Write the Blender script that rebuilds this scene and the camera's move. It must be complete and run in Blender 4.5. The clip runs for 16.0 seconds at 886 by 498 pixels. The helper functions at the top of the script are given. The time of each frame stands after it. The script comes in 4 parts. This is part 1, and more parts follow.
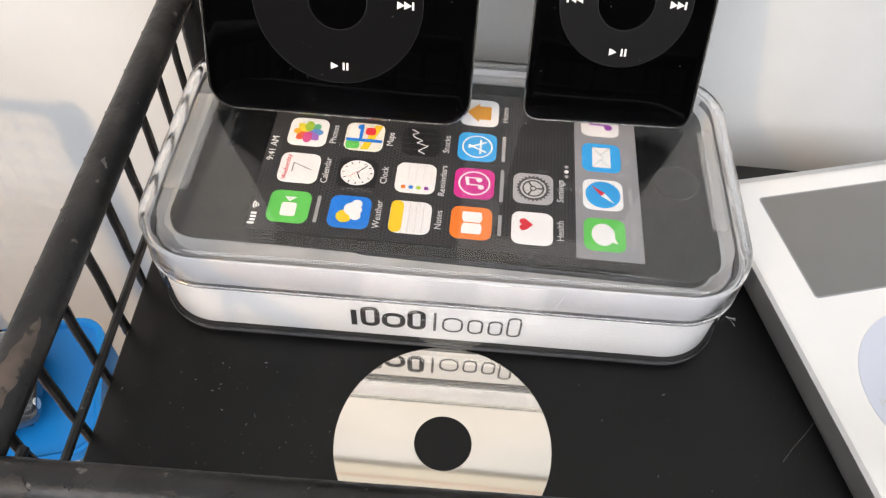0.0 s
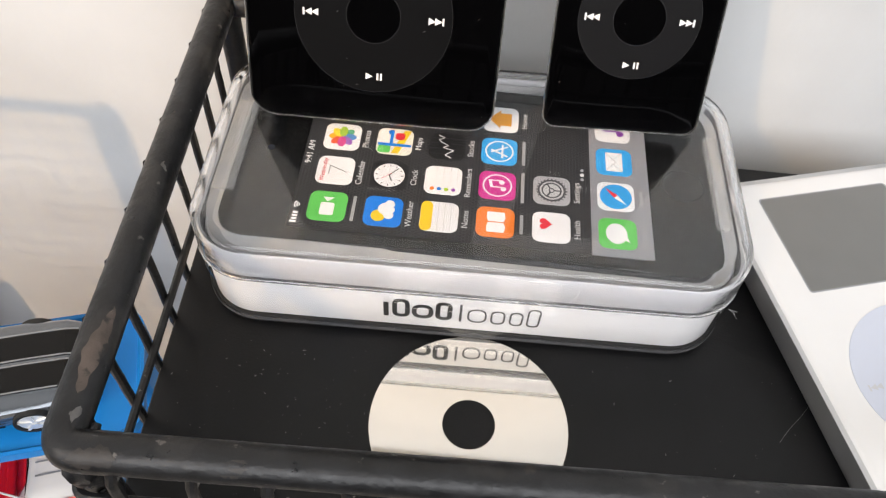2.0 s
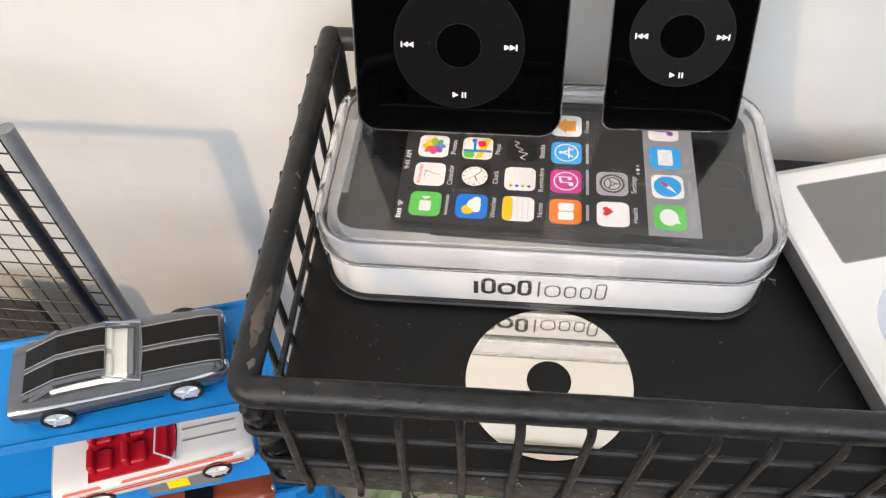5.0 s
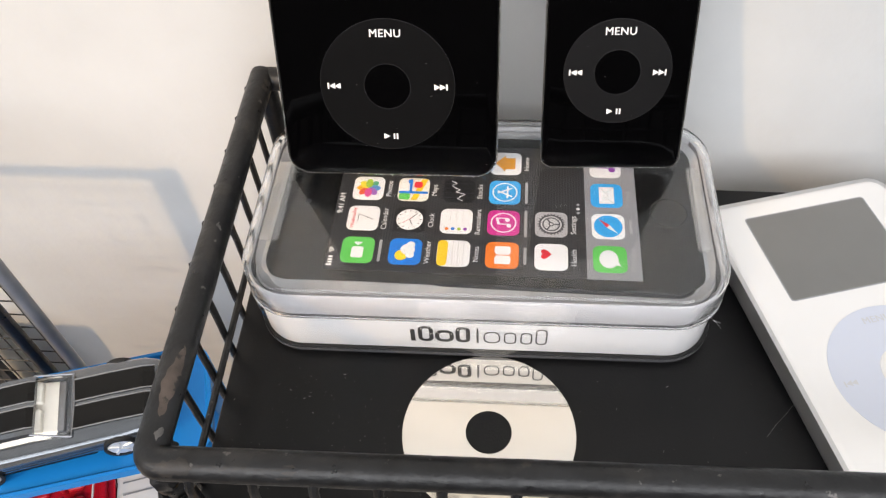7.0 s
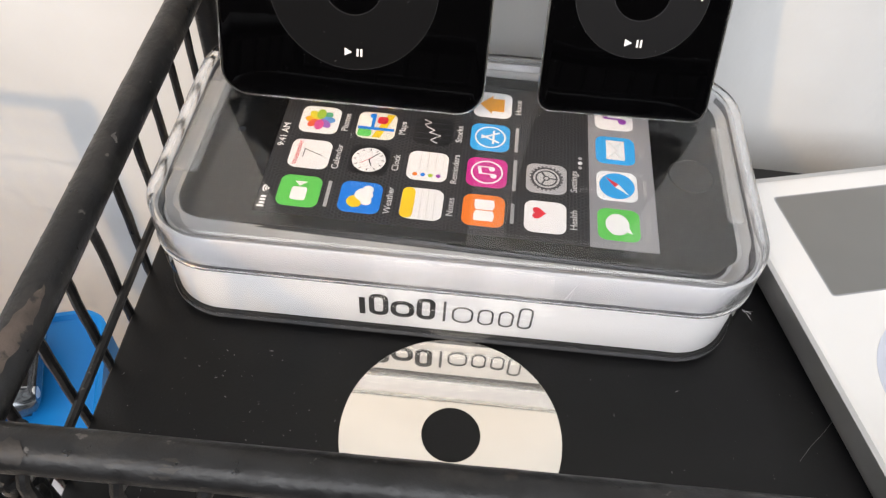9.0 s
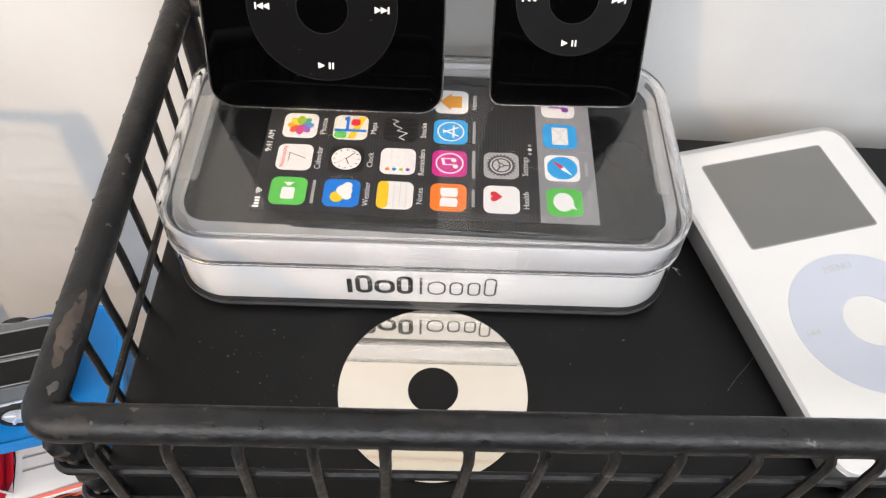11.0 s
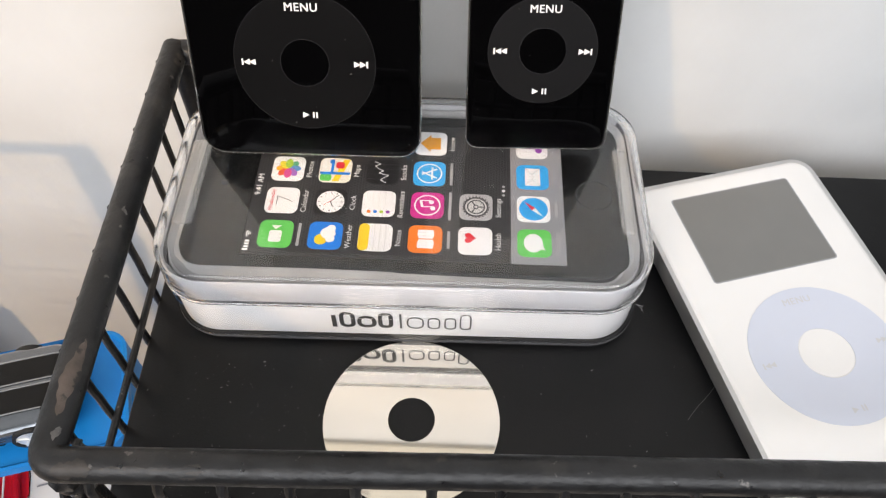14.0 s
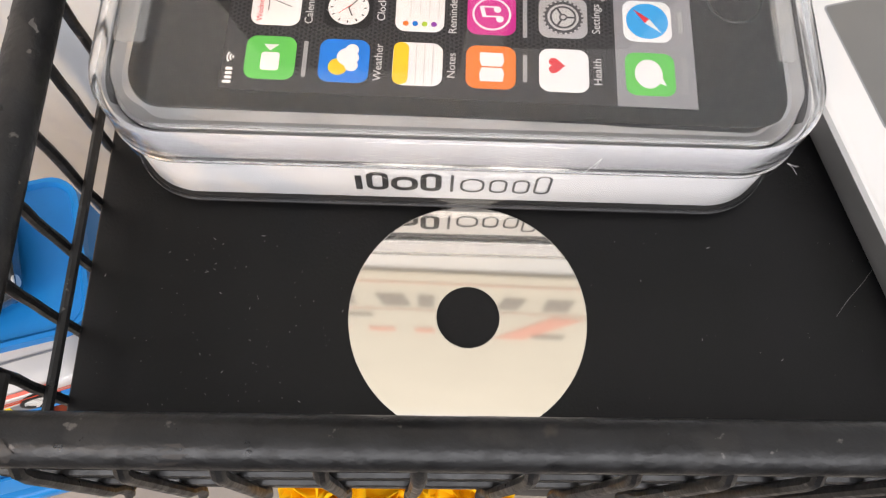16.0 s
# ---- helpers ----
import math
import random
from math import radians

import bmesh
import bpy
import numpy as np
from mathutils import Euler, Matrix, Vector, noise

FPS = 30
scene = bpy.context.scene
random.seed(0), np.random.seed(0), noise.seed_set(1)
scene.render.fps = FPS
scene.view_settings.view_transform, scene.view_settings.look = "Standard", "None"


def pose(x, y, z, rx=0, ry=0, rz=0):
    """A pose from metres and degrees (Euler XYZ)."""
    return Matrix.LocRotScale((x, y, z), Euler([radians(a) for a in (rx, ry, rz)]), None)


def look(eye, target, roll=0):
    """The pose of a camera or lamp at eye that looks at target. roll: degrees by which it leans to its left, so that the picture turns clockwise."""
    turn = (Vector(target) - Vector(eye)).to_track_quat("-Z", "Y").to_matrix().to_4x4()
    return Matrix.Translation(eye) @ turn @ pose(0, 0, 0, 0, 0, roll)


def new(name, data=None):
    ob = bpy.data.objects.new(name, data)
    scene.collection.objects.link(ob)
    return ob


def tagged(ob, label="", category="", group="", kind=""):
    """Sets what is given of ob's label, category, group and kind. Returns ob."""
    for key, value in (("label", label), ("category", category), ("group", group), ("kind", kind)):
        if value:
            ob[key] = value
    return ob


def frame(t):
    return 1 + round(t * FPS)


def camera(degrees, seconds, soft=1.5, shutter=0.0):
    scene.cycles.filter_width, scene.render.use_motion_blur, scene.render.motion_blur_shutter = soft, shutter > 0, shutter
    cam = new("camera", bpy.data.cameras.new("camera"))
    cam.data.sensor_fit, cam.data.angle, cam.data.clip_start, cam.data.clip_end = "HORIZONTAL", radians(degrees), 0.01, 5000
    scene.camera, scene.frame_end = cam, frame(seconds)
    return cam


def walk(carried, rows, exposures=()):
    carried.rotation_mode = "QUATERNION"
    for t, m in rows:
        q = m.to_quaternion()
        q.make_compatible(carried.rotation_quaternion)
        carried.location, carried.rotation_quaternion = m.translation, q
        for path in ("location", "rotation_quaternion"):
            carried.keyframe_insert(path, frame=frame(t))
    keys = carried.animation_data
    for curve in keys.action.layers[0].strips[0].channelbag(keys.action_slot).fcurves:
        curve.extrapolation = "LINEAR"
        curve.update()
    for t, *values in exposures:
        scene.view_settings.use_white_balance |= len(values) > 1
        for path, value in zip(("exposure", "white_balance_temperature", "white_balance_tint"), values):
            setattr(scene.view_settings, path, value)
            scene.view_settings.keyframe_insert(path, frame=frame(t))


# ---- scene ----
cam = camera(58.51, 16.0, soft=1.25)
PATH = [
    (0, (0.00399, -0.12933, 0.16568), (-0.00158, 0.02086, -0.03410), 3.56),
    (0.5, (0.00148, -0.13367, 0.17836), (-0.00534, 0.01589, -0.02185), 3.26),
    (1, (-0.00226, -0.13409, 0.17121), (-0.00934, 0.01442, -0.02977), 3.05),
    (1.5, (0.00133, -0.14279, 0.17179), (-0.00446, 0.00509, -0.02970), 3.33),
    (2, (-0.00335, -0.13872, 0.17804), (-0.00710, 0.01020, -0.02273), 4.37),
    (2.5, (-0.00980, -0.14544, 0.18952), (-0.01033, 0.00281, -0.01178), 5.88),
    (3, (-0.01090, -0.14073, 0.17296), (-0.01082, 0.00424, -0.03071), 5.97),
    (3.5, (-0.00211, -0.14334, 0.18800), (-0.00541, 0.00363, -0.01421), 4.20),
    (4, (0.00155, -0.15945, 0.20212), (-0.00810, -0.00937, 0.00242), 1.75),
    (4.2, (-0.00825, -0.16842, 0.20607), (-0.02144, -0.01836, 0.00655), 0.54),
    (6.3, (0.00222, -0.16001, 0.20167), (-0.02431, -0.00903, 0.00419), -5.94),
    (6.5, (0.00567, -0.15695, 0.19980), (-0.01758, -0.00510, 0.00257), -4.93),
    (7, (0.00830, -0.15325, 0.20452), (-0.01320, -0.00065, 0.00767), -4.13),
    (7.5, (0.01429, -0.14677, 0.19697), (-0.00590, 0.00644, 0.00045), -3.24),
    (8, (0.01431, -0.14116, 0.18971), (-0.00599, 0.01184, -0.00696), -2.46),
    (8.5, (0.00759, -0.12794, 0.17240), (-0.00880, 0.02619, -0.02376), -0.07),
    (9, (0.00294, -0.13554, 0.15738), (-0.00435, 0.02243, -0.03625), 4.21),
    (9.2, (0.00384, -0.14103, 0.15761), (-0.00114, 0.01813, -0.03511), 5.21),
    (11.3, (0.00459, -0.15440, 0.18544), (0.00477, -0.00489, -0.01493), 2.23),
    (11.5, (0.00293, -0.15965, 0.18665), (0.00131, -0.00950, -0.01324), 1.68),
    (12, (0.00456, -0.16588, 0.18790), (-0.00058, -0.01388, -0.01051), 0.38),
    (12.5, (0.00094, -0.16618, 0.19491), (-0.00803, -0.01242, -0.00201), -1.04),
    (13, (0.00505, -0.15720, 0.20158), (-0.00513, -0.00290, 0.00514), -1.45),
    (13.5, (0.01066, -0.14953, 0.20486), (0.00154, 0.00435, 0.00804), -0.82),
    (14, (0.01485, -0.14565, 0.20232), (0.01014, -0.00018, -0.00094), 0.67),
    (14.5, (0.00939, -0.14059, 0.19574), (0.00762, -0.01567, -0.02081), 1.72),
    (15, (-0.00254, -0.11473, 0.17634), (-0.00315, -0.01206, -0.05160), 2.18),
    (15.5, (-0.00662, -0.10211, 0.15934), (-0.00317, -0.01055, -0.07327), 4.39),
    (16, (-0.00353, -0.10151, 0.15426), (-0.00050, -0.01415, -0.07996), 4.28),
]
walk(cam, [(t, look(eye, target, roll)) for t, eye, target, roll in PATH],
     exposures=((0.0, 0.03, 6900, 16.5), (14.0, 0.03, 6900, 16.5), (15.5, 0.10, 7000, 19.0), (16.0, 0.10, 7000, 19.0)))

# ---------- light ----------
world = bpy.data.worlds.new("sky")
scene.world = world
world.use_nodes = True
wn = world.node_tree
sky = wn.nodes.new("ShaderNodeTexSky")
sky.sky_type, sky.sun_disc = "NISHITA", False
sky.sun_elevation, sky.sun_rotation = radians(35.9), radians(220.4)
wn.nodes["Background"].inputs["Strength"].default_value = 0.12
wn.links.new(sky.outputs["Color"], wn.nodes["Background"].inputs["Color"])


def area_lamp(name, m, w, h, watts, colour):
    la = bpy.data.lights.new(name, "AREA")
    la.shape, la.size, la.size_y, la.energy, la.color = "RECTANGLE", w, h, watts, colour
    ob = new(name, la)
    ob.matrix_world = m
    return ob


WIN = (-0.125, -1.70, 1.275)          # middle of the window in the wall behind the camera
WIN_W, WIN_H = 3.55, 1.55
area_lamp("window_daylight", look((WIN[0], WIN[1] + 0.02, WIN[2]), (WIN[0], 0, WIN[2])), WIN_W - 0.1, WIN_H - 0.1, 73, (0.865, 0.945, 1.0))
# warm sun from the left through the same window: the players and the rack throw soft shadows on the wall
SUN_WAY = Vector((0.85, 1.0, -0.95))
sun = bpy.data.lights.new("sun", "SUN")
sun.energy, sun.angle, sun.color = 1.9, radians(2.2), (1.0, 0.69, 0.34)
new("sun", sun).matrix_world = look(-3 * SUN_WAY, (0, 0, 0))


# ---------- materials ----------
def mat(name, colour, rough=0.5, metal=0.0, vary=0.0, scale=40.0, bump=0.0, bump_scale=400.0, coat=0.0, spots=None, spec=0.5, rvary=0.0,
        sheen=0.0, detail=5.0):
    """A surface with two scales of variation: broad tone changes and fine relief. spots: (colour, scale, threshold) of worn patches."""
    m = bpy.data.materials.new(name)
    m.use_nodes = True
    nt = m.node_tree
    b = nt.nodes["Principled BSDF"]
    b.inputs["Base Color"].default_value = (*colour, 1)
    b.inputs["Roughness"].default_value = rough
    b.inputs["Metallic"].default_value = metal
    b.inputs["Coat Weight"].default_value = coat
    b.inputs["Coat Roughness"].default_value = 0.03
    b.inputs["Specular IOR Level"].default_value = spec
    if not (vary or bump or spots or rvary):
        return m
    tc = nt.nodes.new("ShaderNodeTexCoord")
    last = None
    if vary:
        n = nt.nodes.new("ShaderNodeTexNoise")
        n.inputs["Scale"].default_value, n.inputs["Detail"].default_value = scale, detail
        nt.links.new(tc.outputs["Object"], n.inputs["Vector"])
        r = nt.nodes.new("ShaderNodeMapRange")
        r.inputs["From Min"].default_value, r.inputs["From Max"].default_value = 0.3, 0.7
        r.inputs["To Min"].default_value, r.inputs["To Max"].default_value = 1 - vary, 1 + vary
        nt.links.new(n.outputs["Fac"], r.inputs["Value"])
        mx = nt.nodes.new("ShaderNodeVectorMath")
        mx.operation = "SCALE"
        mx.inputs[0].default_value = colour
        nt.links.new(r.outputs["Result"], mx.inputs["Scale"])
        last = mx.outputs["Vector"]
    if spots:
        for sc, ssc, th in spots:
            n = nt.nodes.new("ShaderNodeTexNoise")
            n.inputs["Scale"].default_value, n.inputs["Detail"].default_value = ssc, 4
            nt.links.new(tc.outputs["Object"], n.inputs["Vector"])
            r = nt.nodes.new("ShaderNodeMapRange")
            r.inputs["From Min"].default_value, r.inputs["From Max"].default_value = th, th + 0.04
            nt.links.new(n.outputs["Fac"], r.inputs["Value"])
            mix = nt.nodes.new("ShaderNodeMix")
            mix.data_type = "RGBA"
            nt.links.new(r.outputs["Result"], mix.inputs["Factor"])
            if last:
                nt.links.new(last, mix.inputs["A"])
            else:
                mix.inputs["A"].default_value = (*colour, 1)
            mix.inputs["B"].default_value = (*sc, 1)
            last = mix.outputs["Result"]
    if last:
        nt.links.new(last, b.inputs["Base Color"])
    if rvary:
        n = nt.nodes.new("ShaderNodeTexNoise")
        n.inputs["Scale"].default_value, n.inputs["Detail"].default_value = scale * 2.3, 6
        nt.links.new(tc.outputs["Object"], n.inputs["Vector"])
        r = nt.nodes.new("ShaderNodeMapRange")
        r.inputs["From Min"].default_value, r.inputs["From Max"].default_value = 0.3, 0.7
        r.inputs["To Min"].default_value, r.inputs["To Max"].default_value = max(0, rough - rvary), min(1, rough + rvary)
        nt.links.new(n.outputs["Fac"], r.inputs["Value"])
        nt.links.new(r.outputs["Result"], b.inputs["Roughness"])
    if bump:
        n = nt.nodes.new("ShaderNodeTexNoise")
        n.inputs["Scale"].default_value, n.inputs["Detail"].default_value = bump_scale, 5
        nt.links.new(tc.outputs["Object"], n.inputs["Vector"])
        bp = nt.nodes.new("ShaderNodeBump")
        bp.inputs["Strength"].default_value, bp.inputs["Distance"].default_value = bump, 0.001
        nt.links.new(n.outputs["Fac"], bp.inputs["Height"])
        nt.links.new(bp.outputs["Normal"], b.inputs["Normal"])
    return m


def glass(name, colour=(1, 1, 1), ior=1.46, rough=0.0):
    m = mat(name, colour, rough)
    b = m.node_tree.nodes["Principled BSDF"]
    b.inputs["Transmission Weight"].default_value, b.inputs["IOR"].default_value = 1.0, ior
    return m


M_WALL = mat("wall_plaster", (0.615, 0.625, 0.63), 0.75, vary=0.07, scale=14, bump=0.14, bump_scale=300)
M_ROOM = mat("room_paint", (0.78, 0.75, 0.70), 0.8, vary=0.04, scale=3)
# unseen wall behind the camera, coloured dark so black gloss reflects little
M_SOUTH = mat("dark_unseen_paint", (0.17, 0.16, 0.15), 0.8, vary=0.06, scale=3)
M_CEIL = mat("ceiling_paint", (0.60, 0.585, 0.56), 0.85, vary=0.03, scale=2)
M_FLOOR = mat("floor_boards", (0.10, 0.07, 0.05), 0.5, vary=0.25, scale=6)
M_SHELF = mat("shelf_wood", (0.42, 0.36, 0.30), 0.6, vary=0.15, scale=25, bump=0.2)
M_BOARD = mat("black_board", (0.0046, 0.0046, 0.0050), 0.45, vary=0.25, scale=30, bump=0.08, bump_scale=1500, rvary=0.08, spec=0.28)
M_EDGE = mat("worn_board_edge", (0.09, 0.075, 0.06), 0.7, vary=0.4, scale=180)
M_IRON = mat("worn_black_iron", (0.0090, 0.0092, 0.0102), 0.41, metal=0.1, spec=0.5, vary=0.5, scale=150, bump=0.17, bump_scale=850,
             spots=[((0.019, 0.0180, 0.0178), 62, 0.585), ((0.040, 0.034, 0.030), 85, 0.665), ((0.11, 0.10, 0.093), 330, 0.69)], rvary=0.14)
M_GREYROD = mat("grey_iron", (0.20, 0.21, 0.23), 0.4, metal=0.3, vary=0.2, scale=60)
M_MIRROR = mat("warm_mirror", (0.87, 0.815, 0.735), 0.045, metal=1.0)
M_MIRROR_EDGE = mat("mirror_edge", (0.9, 0.87, 0.78), 0.25, metal=1.0)
M_CLEAR = glass("clear_plastic", (0.935, 0.94, 0.94), 1.42)


def thin_clear(name, tint, gloss):
    """Clear plastic too thin to bend light: see-through, with a gloss that grows towards the rim."""
    m = bpy.data.materials.new(name)
    m.use_nodes = True
    nt = m.node_tree
    nt.nodes.remove(nt.nodes["Principled BSDF"])
    tr, gl, fr, mx = (nt.nodes.new(k) for k in ("ShaderNodeBsdfTransparent", "ShaderNodeBsdfGlossy", "ShaderNodeFresnel", "ShaderNodeMixShader"))
    tr.inputs["Color"].default_value = (*tint, 1)
    gl.inputs["Roughness"].default_value, fr.inputs["IOR"].default_value = gloss, 1.45
    nt.links.new(fr.outputs["Fac"], mx.inputs["Fac"])
    nt.links.new(tr.outputs["BSDF"], mx.inputs[1])
    nt.links.new(gl.outputs["BSDF"], mx.inputs[2])
    nt.links.new(mx.outputs["Shader"], nt.nodes["Material Output"].inputs["Surface"])
    return m


M_THIN = thin_clear("thin_clear_plastic", (0.97, 0.975, 0.975), 0.02)
M_TINTED = thin_clear("sun_dim_pane", (0.44, 0.52, 0.57), 0.05)
M_SKIRT = glass("rubbed_clear_plastic", (0.985, 0.985, 0.985), 1.38, 0.16)
M_RIM = mat("clear_grey_rim", (0.085, 0.085, 0.09), 0.12, vary=0.1, scale=90)
M_PAPER = mat("label_paper", (0.95, 0.94, 0.945), 0.30, vary=0.012, scale=30, coat=0.15)
M_INSERT = mat("milky_insert", (0.41, 0.41, 0.425), 0.4, vary=0.03, scale=80)
M_INK = mat("dark_ink_and_gap", (0.03, 0.03, 0.03), 0.45)
M_INKTHIN = mat("grey_ink", (0.09, 0.09, 0.09), 0.45)
M_SEAM = mat("seam_shadow_gap", (0.06, 0.06, 0.065), 0.5)
M_TRAY = mat("grey_tray_plastic", (0.36, 0.36, 0.365), 0.18, vary=0.12, scale=120)
# darker copy of the insert for its end faces, mutes the sun dapples
M_ENDS = mat("darkened_insert_ends", (0.10, 0.10, 0.105), 0.25, vary=0.2, scale=120)
M_TAB = mat("pale_tab", (0.55, 0.55, 0.55), 0.3, vary=0.08, scale=150)
M_TAB.node_tree.nodes["Principled BSDF"].inputs["Alpha"].default_value = 0.22
M_RUST = mat("rusty_bare_iron", (0.072, 0.054, 0.045), 0.55, vary=0.35, scale=220, bump=0.25, bump_scale=700, spots=[((0.085, 0.066, 0.056), 300, 0.60), ((0.016, 0.014, 0.013), 180, 0.58)])
M_STAIN = mat("brown_stain", (0.021, 0.0168, 0.0146), 0.5, vary=0.4, scale=260, bump=0.15, bump_scale=700)
M_CHIP = mat("bare_metal_chip", (0.10, 0.094, 0.092), 0.4, vary=0.4, scale=400)
M_FIBRE = mat("white_fibre", (0.7, 0.7, 0.7), 0.6)
M_STRAP = mat("scuffed_black_strap", (0.014, 0.0138, 0.0142), 0.42, vary=0.4, scale=120, bump=0.2, bump_scale=500, spec=0.5, spots=[((0.045, 0.041, 0.038), 160, 0.58), ((0.30, 0.28, 0.26), 520, 0.665)], rvary=0.12)
# weld colour lightened to imitate the small bright glints on the welds
M_WELD = mat("lightened_weld", (0.13, 0.125, 0.12), 0.30, metal=0.6, vary=0.3, scale=500)
M_WORDS = mat("caption_print", (0.55, 0.55, 0.56), 0.5)
M_CAPTION = mat("caption_bar", (0.30, 0.30, 0.31), 0.5)
M_WORNSTEEL = mat("dull_steel", (0.66, 0.65, 0.64), 0.40, metal=0.9, vary=0.08, scale=70, rvary=0.1)
M_WHEEL_SLIM = mat("charcoal_wheel", (0.0074, 0.0074, 0.0081), 0.36, spec=0.09)
M_GLOSSBLACK = mat("gloss_black", (0.0008, 0.0008, 0.0010), 0.05, spec=0.11)
M_WHEELEDGE = mat("edge_glint", (0.016, 0.016, 0.018), 0.22, spec=0.6)
M_TOUCHGLASS = mat("black_screen_glass", (0.006, 0.006, 0.0065), 0.09, spec=0.6)
M_TOUCHSIDE = mat("slate_case", (0.05, 0.05, 0.055), 0.35, metal=0.7)
M_WHEEL = mat("matte_black_wheel", (0.0039, 0.0039, 0.0043), 0.36, spec=0.07)
M_PRINT = mat("white_print", (0.85, 0.85, 0.85), 0.5)
M_STEEL = mat("polished_steel", (0.75, 0.74, 0.72), 0.12, metal=1.0, rvary=0.06, scale=200)
M_WHITEPL = mat("white_acrylic", (0.91, 0.885, 0.86), 0.16, vary=0.02, scale=30, coat=0.3)
M_LCD = mat("grey_lcd", (0.20, 0.195, 0.185), 0.28, vary=0.03, scale=60)
M_LCDRIM = mat("lcd_frame", (0.36, 0.36, 0.37), 0.4)
M_GREYWHEEL = mat("pale_blue_grey_wheel", (0.67, 0.70, 0.795), 0.35)
M_DUST = mat("dust", (0.19, 0.19, 0.19), 0.9)
M_BLUE = mat("blue_plastic", (0.0003, 0.20, 0.58), 0.38, vary=0.06, scale=40, spec=0.25)
M_CARGREY = mat("grey_metallic_paint", (0.125, 0.14, 0.16), 0.20, metal=0.7, coat=1.0, vary=0.08, scale=300)
M_STRIPE = mat("black_stripe", (0.006, 0.006, 0.006), 0.25, spec=0.2)
M_SILVERLINE = mat("silver_print", (0.22, 0.23, 0.245), 0.35)
M_CHROME = mat("toy_chrome", (0.85, 0.85, 0.84), 0.30, metal=0.55, bump=0.2, bump_scale=900)
M_TYRE = mat("tyre_rubber", (0.012, 0.012, 0.012), 0.6)
M_CREAM = mat("cream_interior", (0.84, 0.81, 0.74), 0.5, vary=0.05, scale=200)
M_CARGLASS = glass("car_glass", (0.98, 0.98, 0.97), 1.25)
M_CARTRIM = mat("grey_trim", (0.22, 0.23, 0.25), 0.2, metal=0.6, vary=0.1, scale=300)
M_CARWHITE = mat("white_car_paint", (0.66, 0.65, 0.64), 0.2, coat=0.5, vary=0.03, scale=100)
M_CARRED = mat("red_print", (0.62, 0.07, 0.03), 0.4)
M_REDINT = mat("red_interior", (0.42, 0.006, 0.016), 0.35)
M_REDGLASS = glass("tinted_screen", (0.85, 0.72, 0.76), 1.2)
M_BROWN = mat("brick_red_paint", (0.24, 0.048, 0.022), 0.28, coat=0.5, vary=0.08, scale=150)
M_BLACKWIN = mat("black_window", (0.012, 0.010, 0.010), 0.25)
M_YELLOW = mat("yellow_print", (0.85, 0.62, 0.0), 0.5)
M_STICKER = mat("grey_sticker", (0.16, 0.17, 0.19), 0.5, vary=0.1, scale=300)
M_PETAL = mat("orange_petal", (1.0, 0.53, 0.006), 0.8, vary=0.07, scale=70, spec=0.2)
M_LEAF = mat("pale_green_leaf", (0.28, 0.36, 0.20), 0.55, vary=0.3, scale=60)
M_STEM = mat("green_stem", (0.10, 0.17, 0.06), 0.6, vary=0.2)
M_POTGREY = mat("grey_glaze", (0.13, 0.15, 0.16), 0.35, vary=0.2, scale=50)
M_SILVER = mat("pearl_lid", (0.62, 0.60, 0.62), 0.3, metal=0.2, vary=0.12, scale=160, bump=0.2)
M_BEIGE = mat("beige_card", (0.62, 0.52, 0.38), 0.6, vary=0.15, scale=60)
M_WOODRED = mat("red_brown_wood", (0.16, 0.052, 0.028), 0.4, vary=0.3, scale=50)
M_DARK = mat("dark_metal", (0.02, 0.02, 0.022), 0.5, vary=0.2)
M_BACKING = mat("dark_behind_mesh", (0.035, 0.034, 0.035), 0.9, vary=0.3, scale=200)
M_POSTER = mat("cream_poster", (0.60, 0.56, 0.475), 0.6, vary=0.03, scale=12)
M_SHADE = mat("grey_bar_print", (0.29, 0.265, 0.235), 0.6)
M_PALERED = mat("pale_red_print", (0.70, 0.36, 0.28), 0.6)
M_FRAME = mat("window_frame_paint", (0.75, 0.75, 0.74), 0.4)


# ---------- builders ----------
def thing(name, label, category, m=None, group="", kind=""):
    ob = new(name)
    ob.empty_display_size = 0.005
    if m is not None:
        ob.matrix_world = m
    return tagged(ob, label, category, group, kind)


def mesh_from(name, bm, materials):
    me = bpy.data.meshes.new(name)
    bmesh.ops.recalc_face_normals(bm, faces=bm.faces)
    bm.to_mesh(me)
    bm.free()
    for m in (materials if isinstance(materials, (list, tuple)) else [materials]):
        me.materials.append(m)
    return me


def part(name, bm, material, parent, label="", m=None, smooth=True):
    """Links a bmesh as one mesh object under a thing or a part."""
    me = mesh_from(name, bm, material)
    if smooth:
        me.shade_smooth()
        me.set_sharp_from_angle(angle=radians(38))
    ob = new(name, me)
    ob.parent = parent
    if m is not None:
        ob.matrix_basis = m
    if label:
        ob["label"] = label
    return ob


def rrect(hx, hy, r, n=6, cx=0.0, cy=0.0):
    """Outline of a rounded rectangle, counter-clockwise."""
    pts = []
    r = min(r, hx - 1e-6, hy - 1e-6)
    for sx, sy, a0 in ((1, 1, 0), (-1, 1, 90), (-1, -1, 180), (1, -1, 270)):
        for k in range(n + 1):
            a = radians(a0 + 90 * k / n)
            pts.append((cx + sx * (hx - r) + r * math.cos(a), cy + sy * (hy - r) + r * math.sin(a)))
    return pts


def ring(r, n=48, cx=0.0, cy=0.0):
    return [(cx + r * math.cos(2 * math.pi * k / n), cy + r * math.sin(2 * math.pi * k / n)) for k in range(n)]


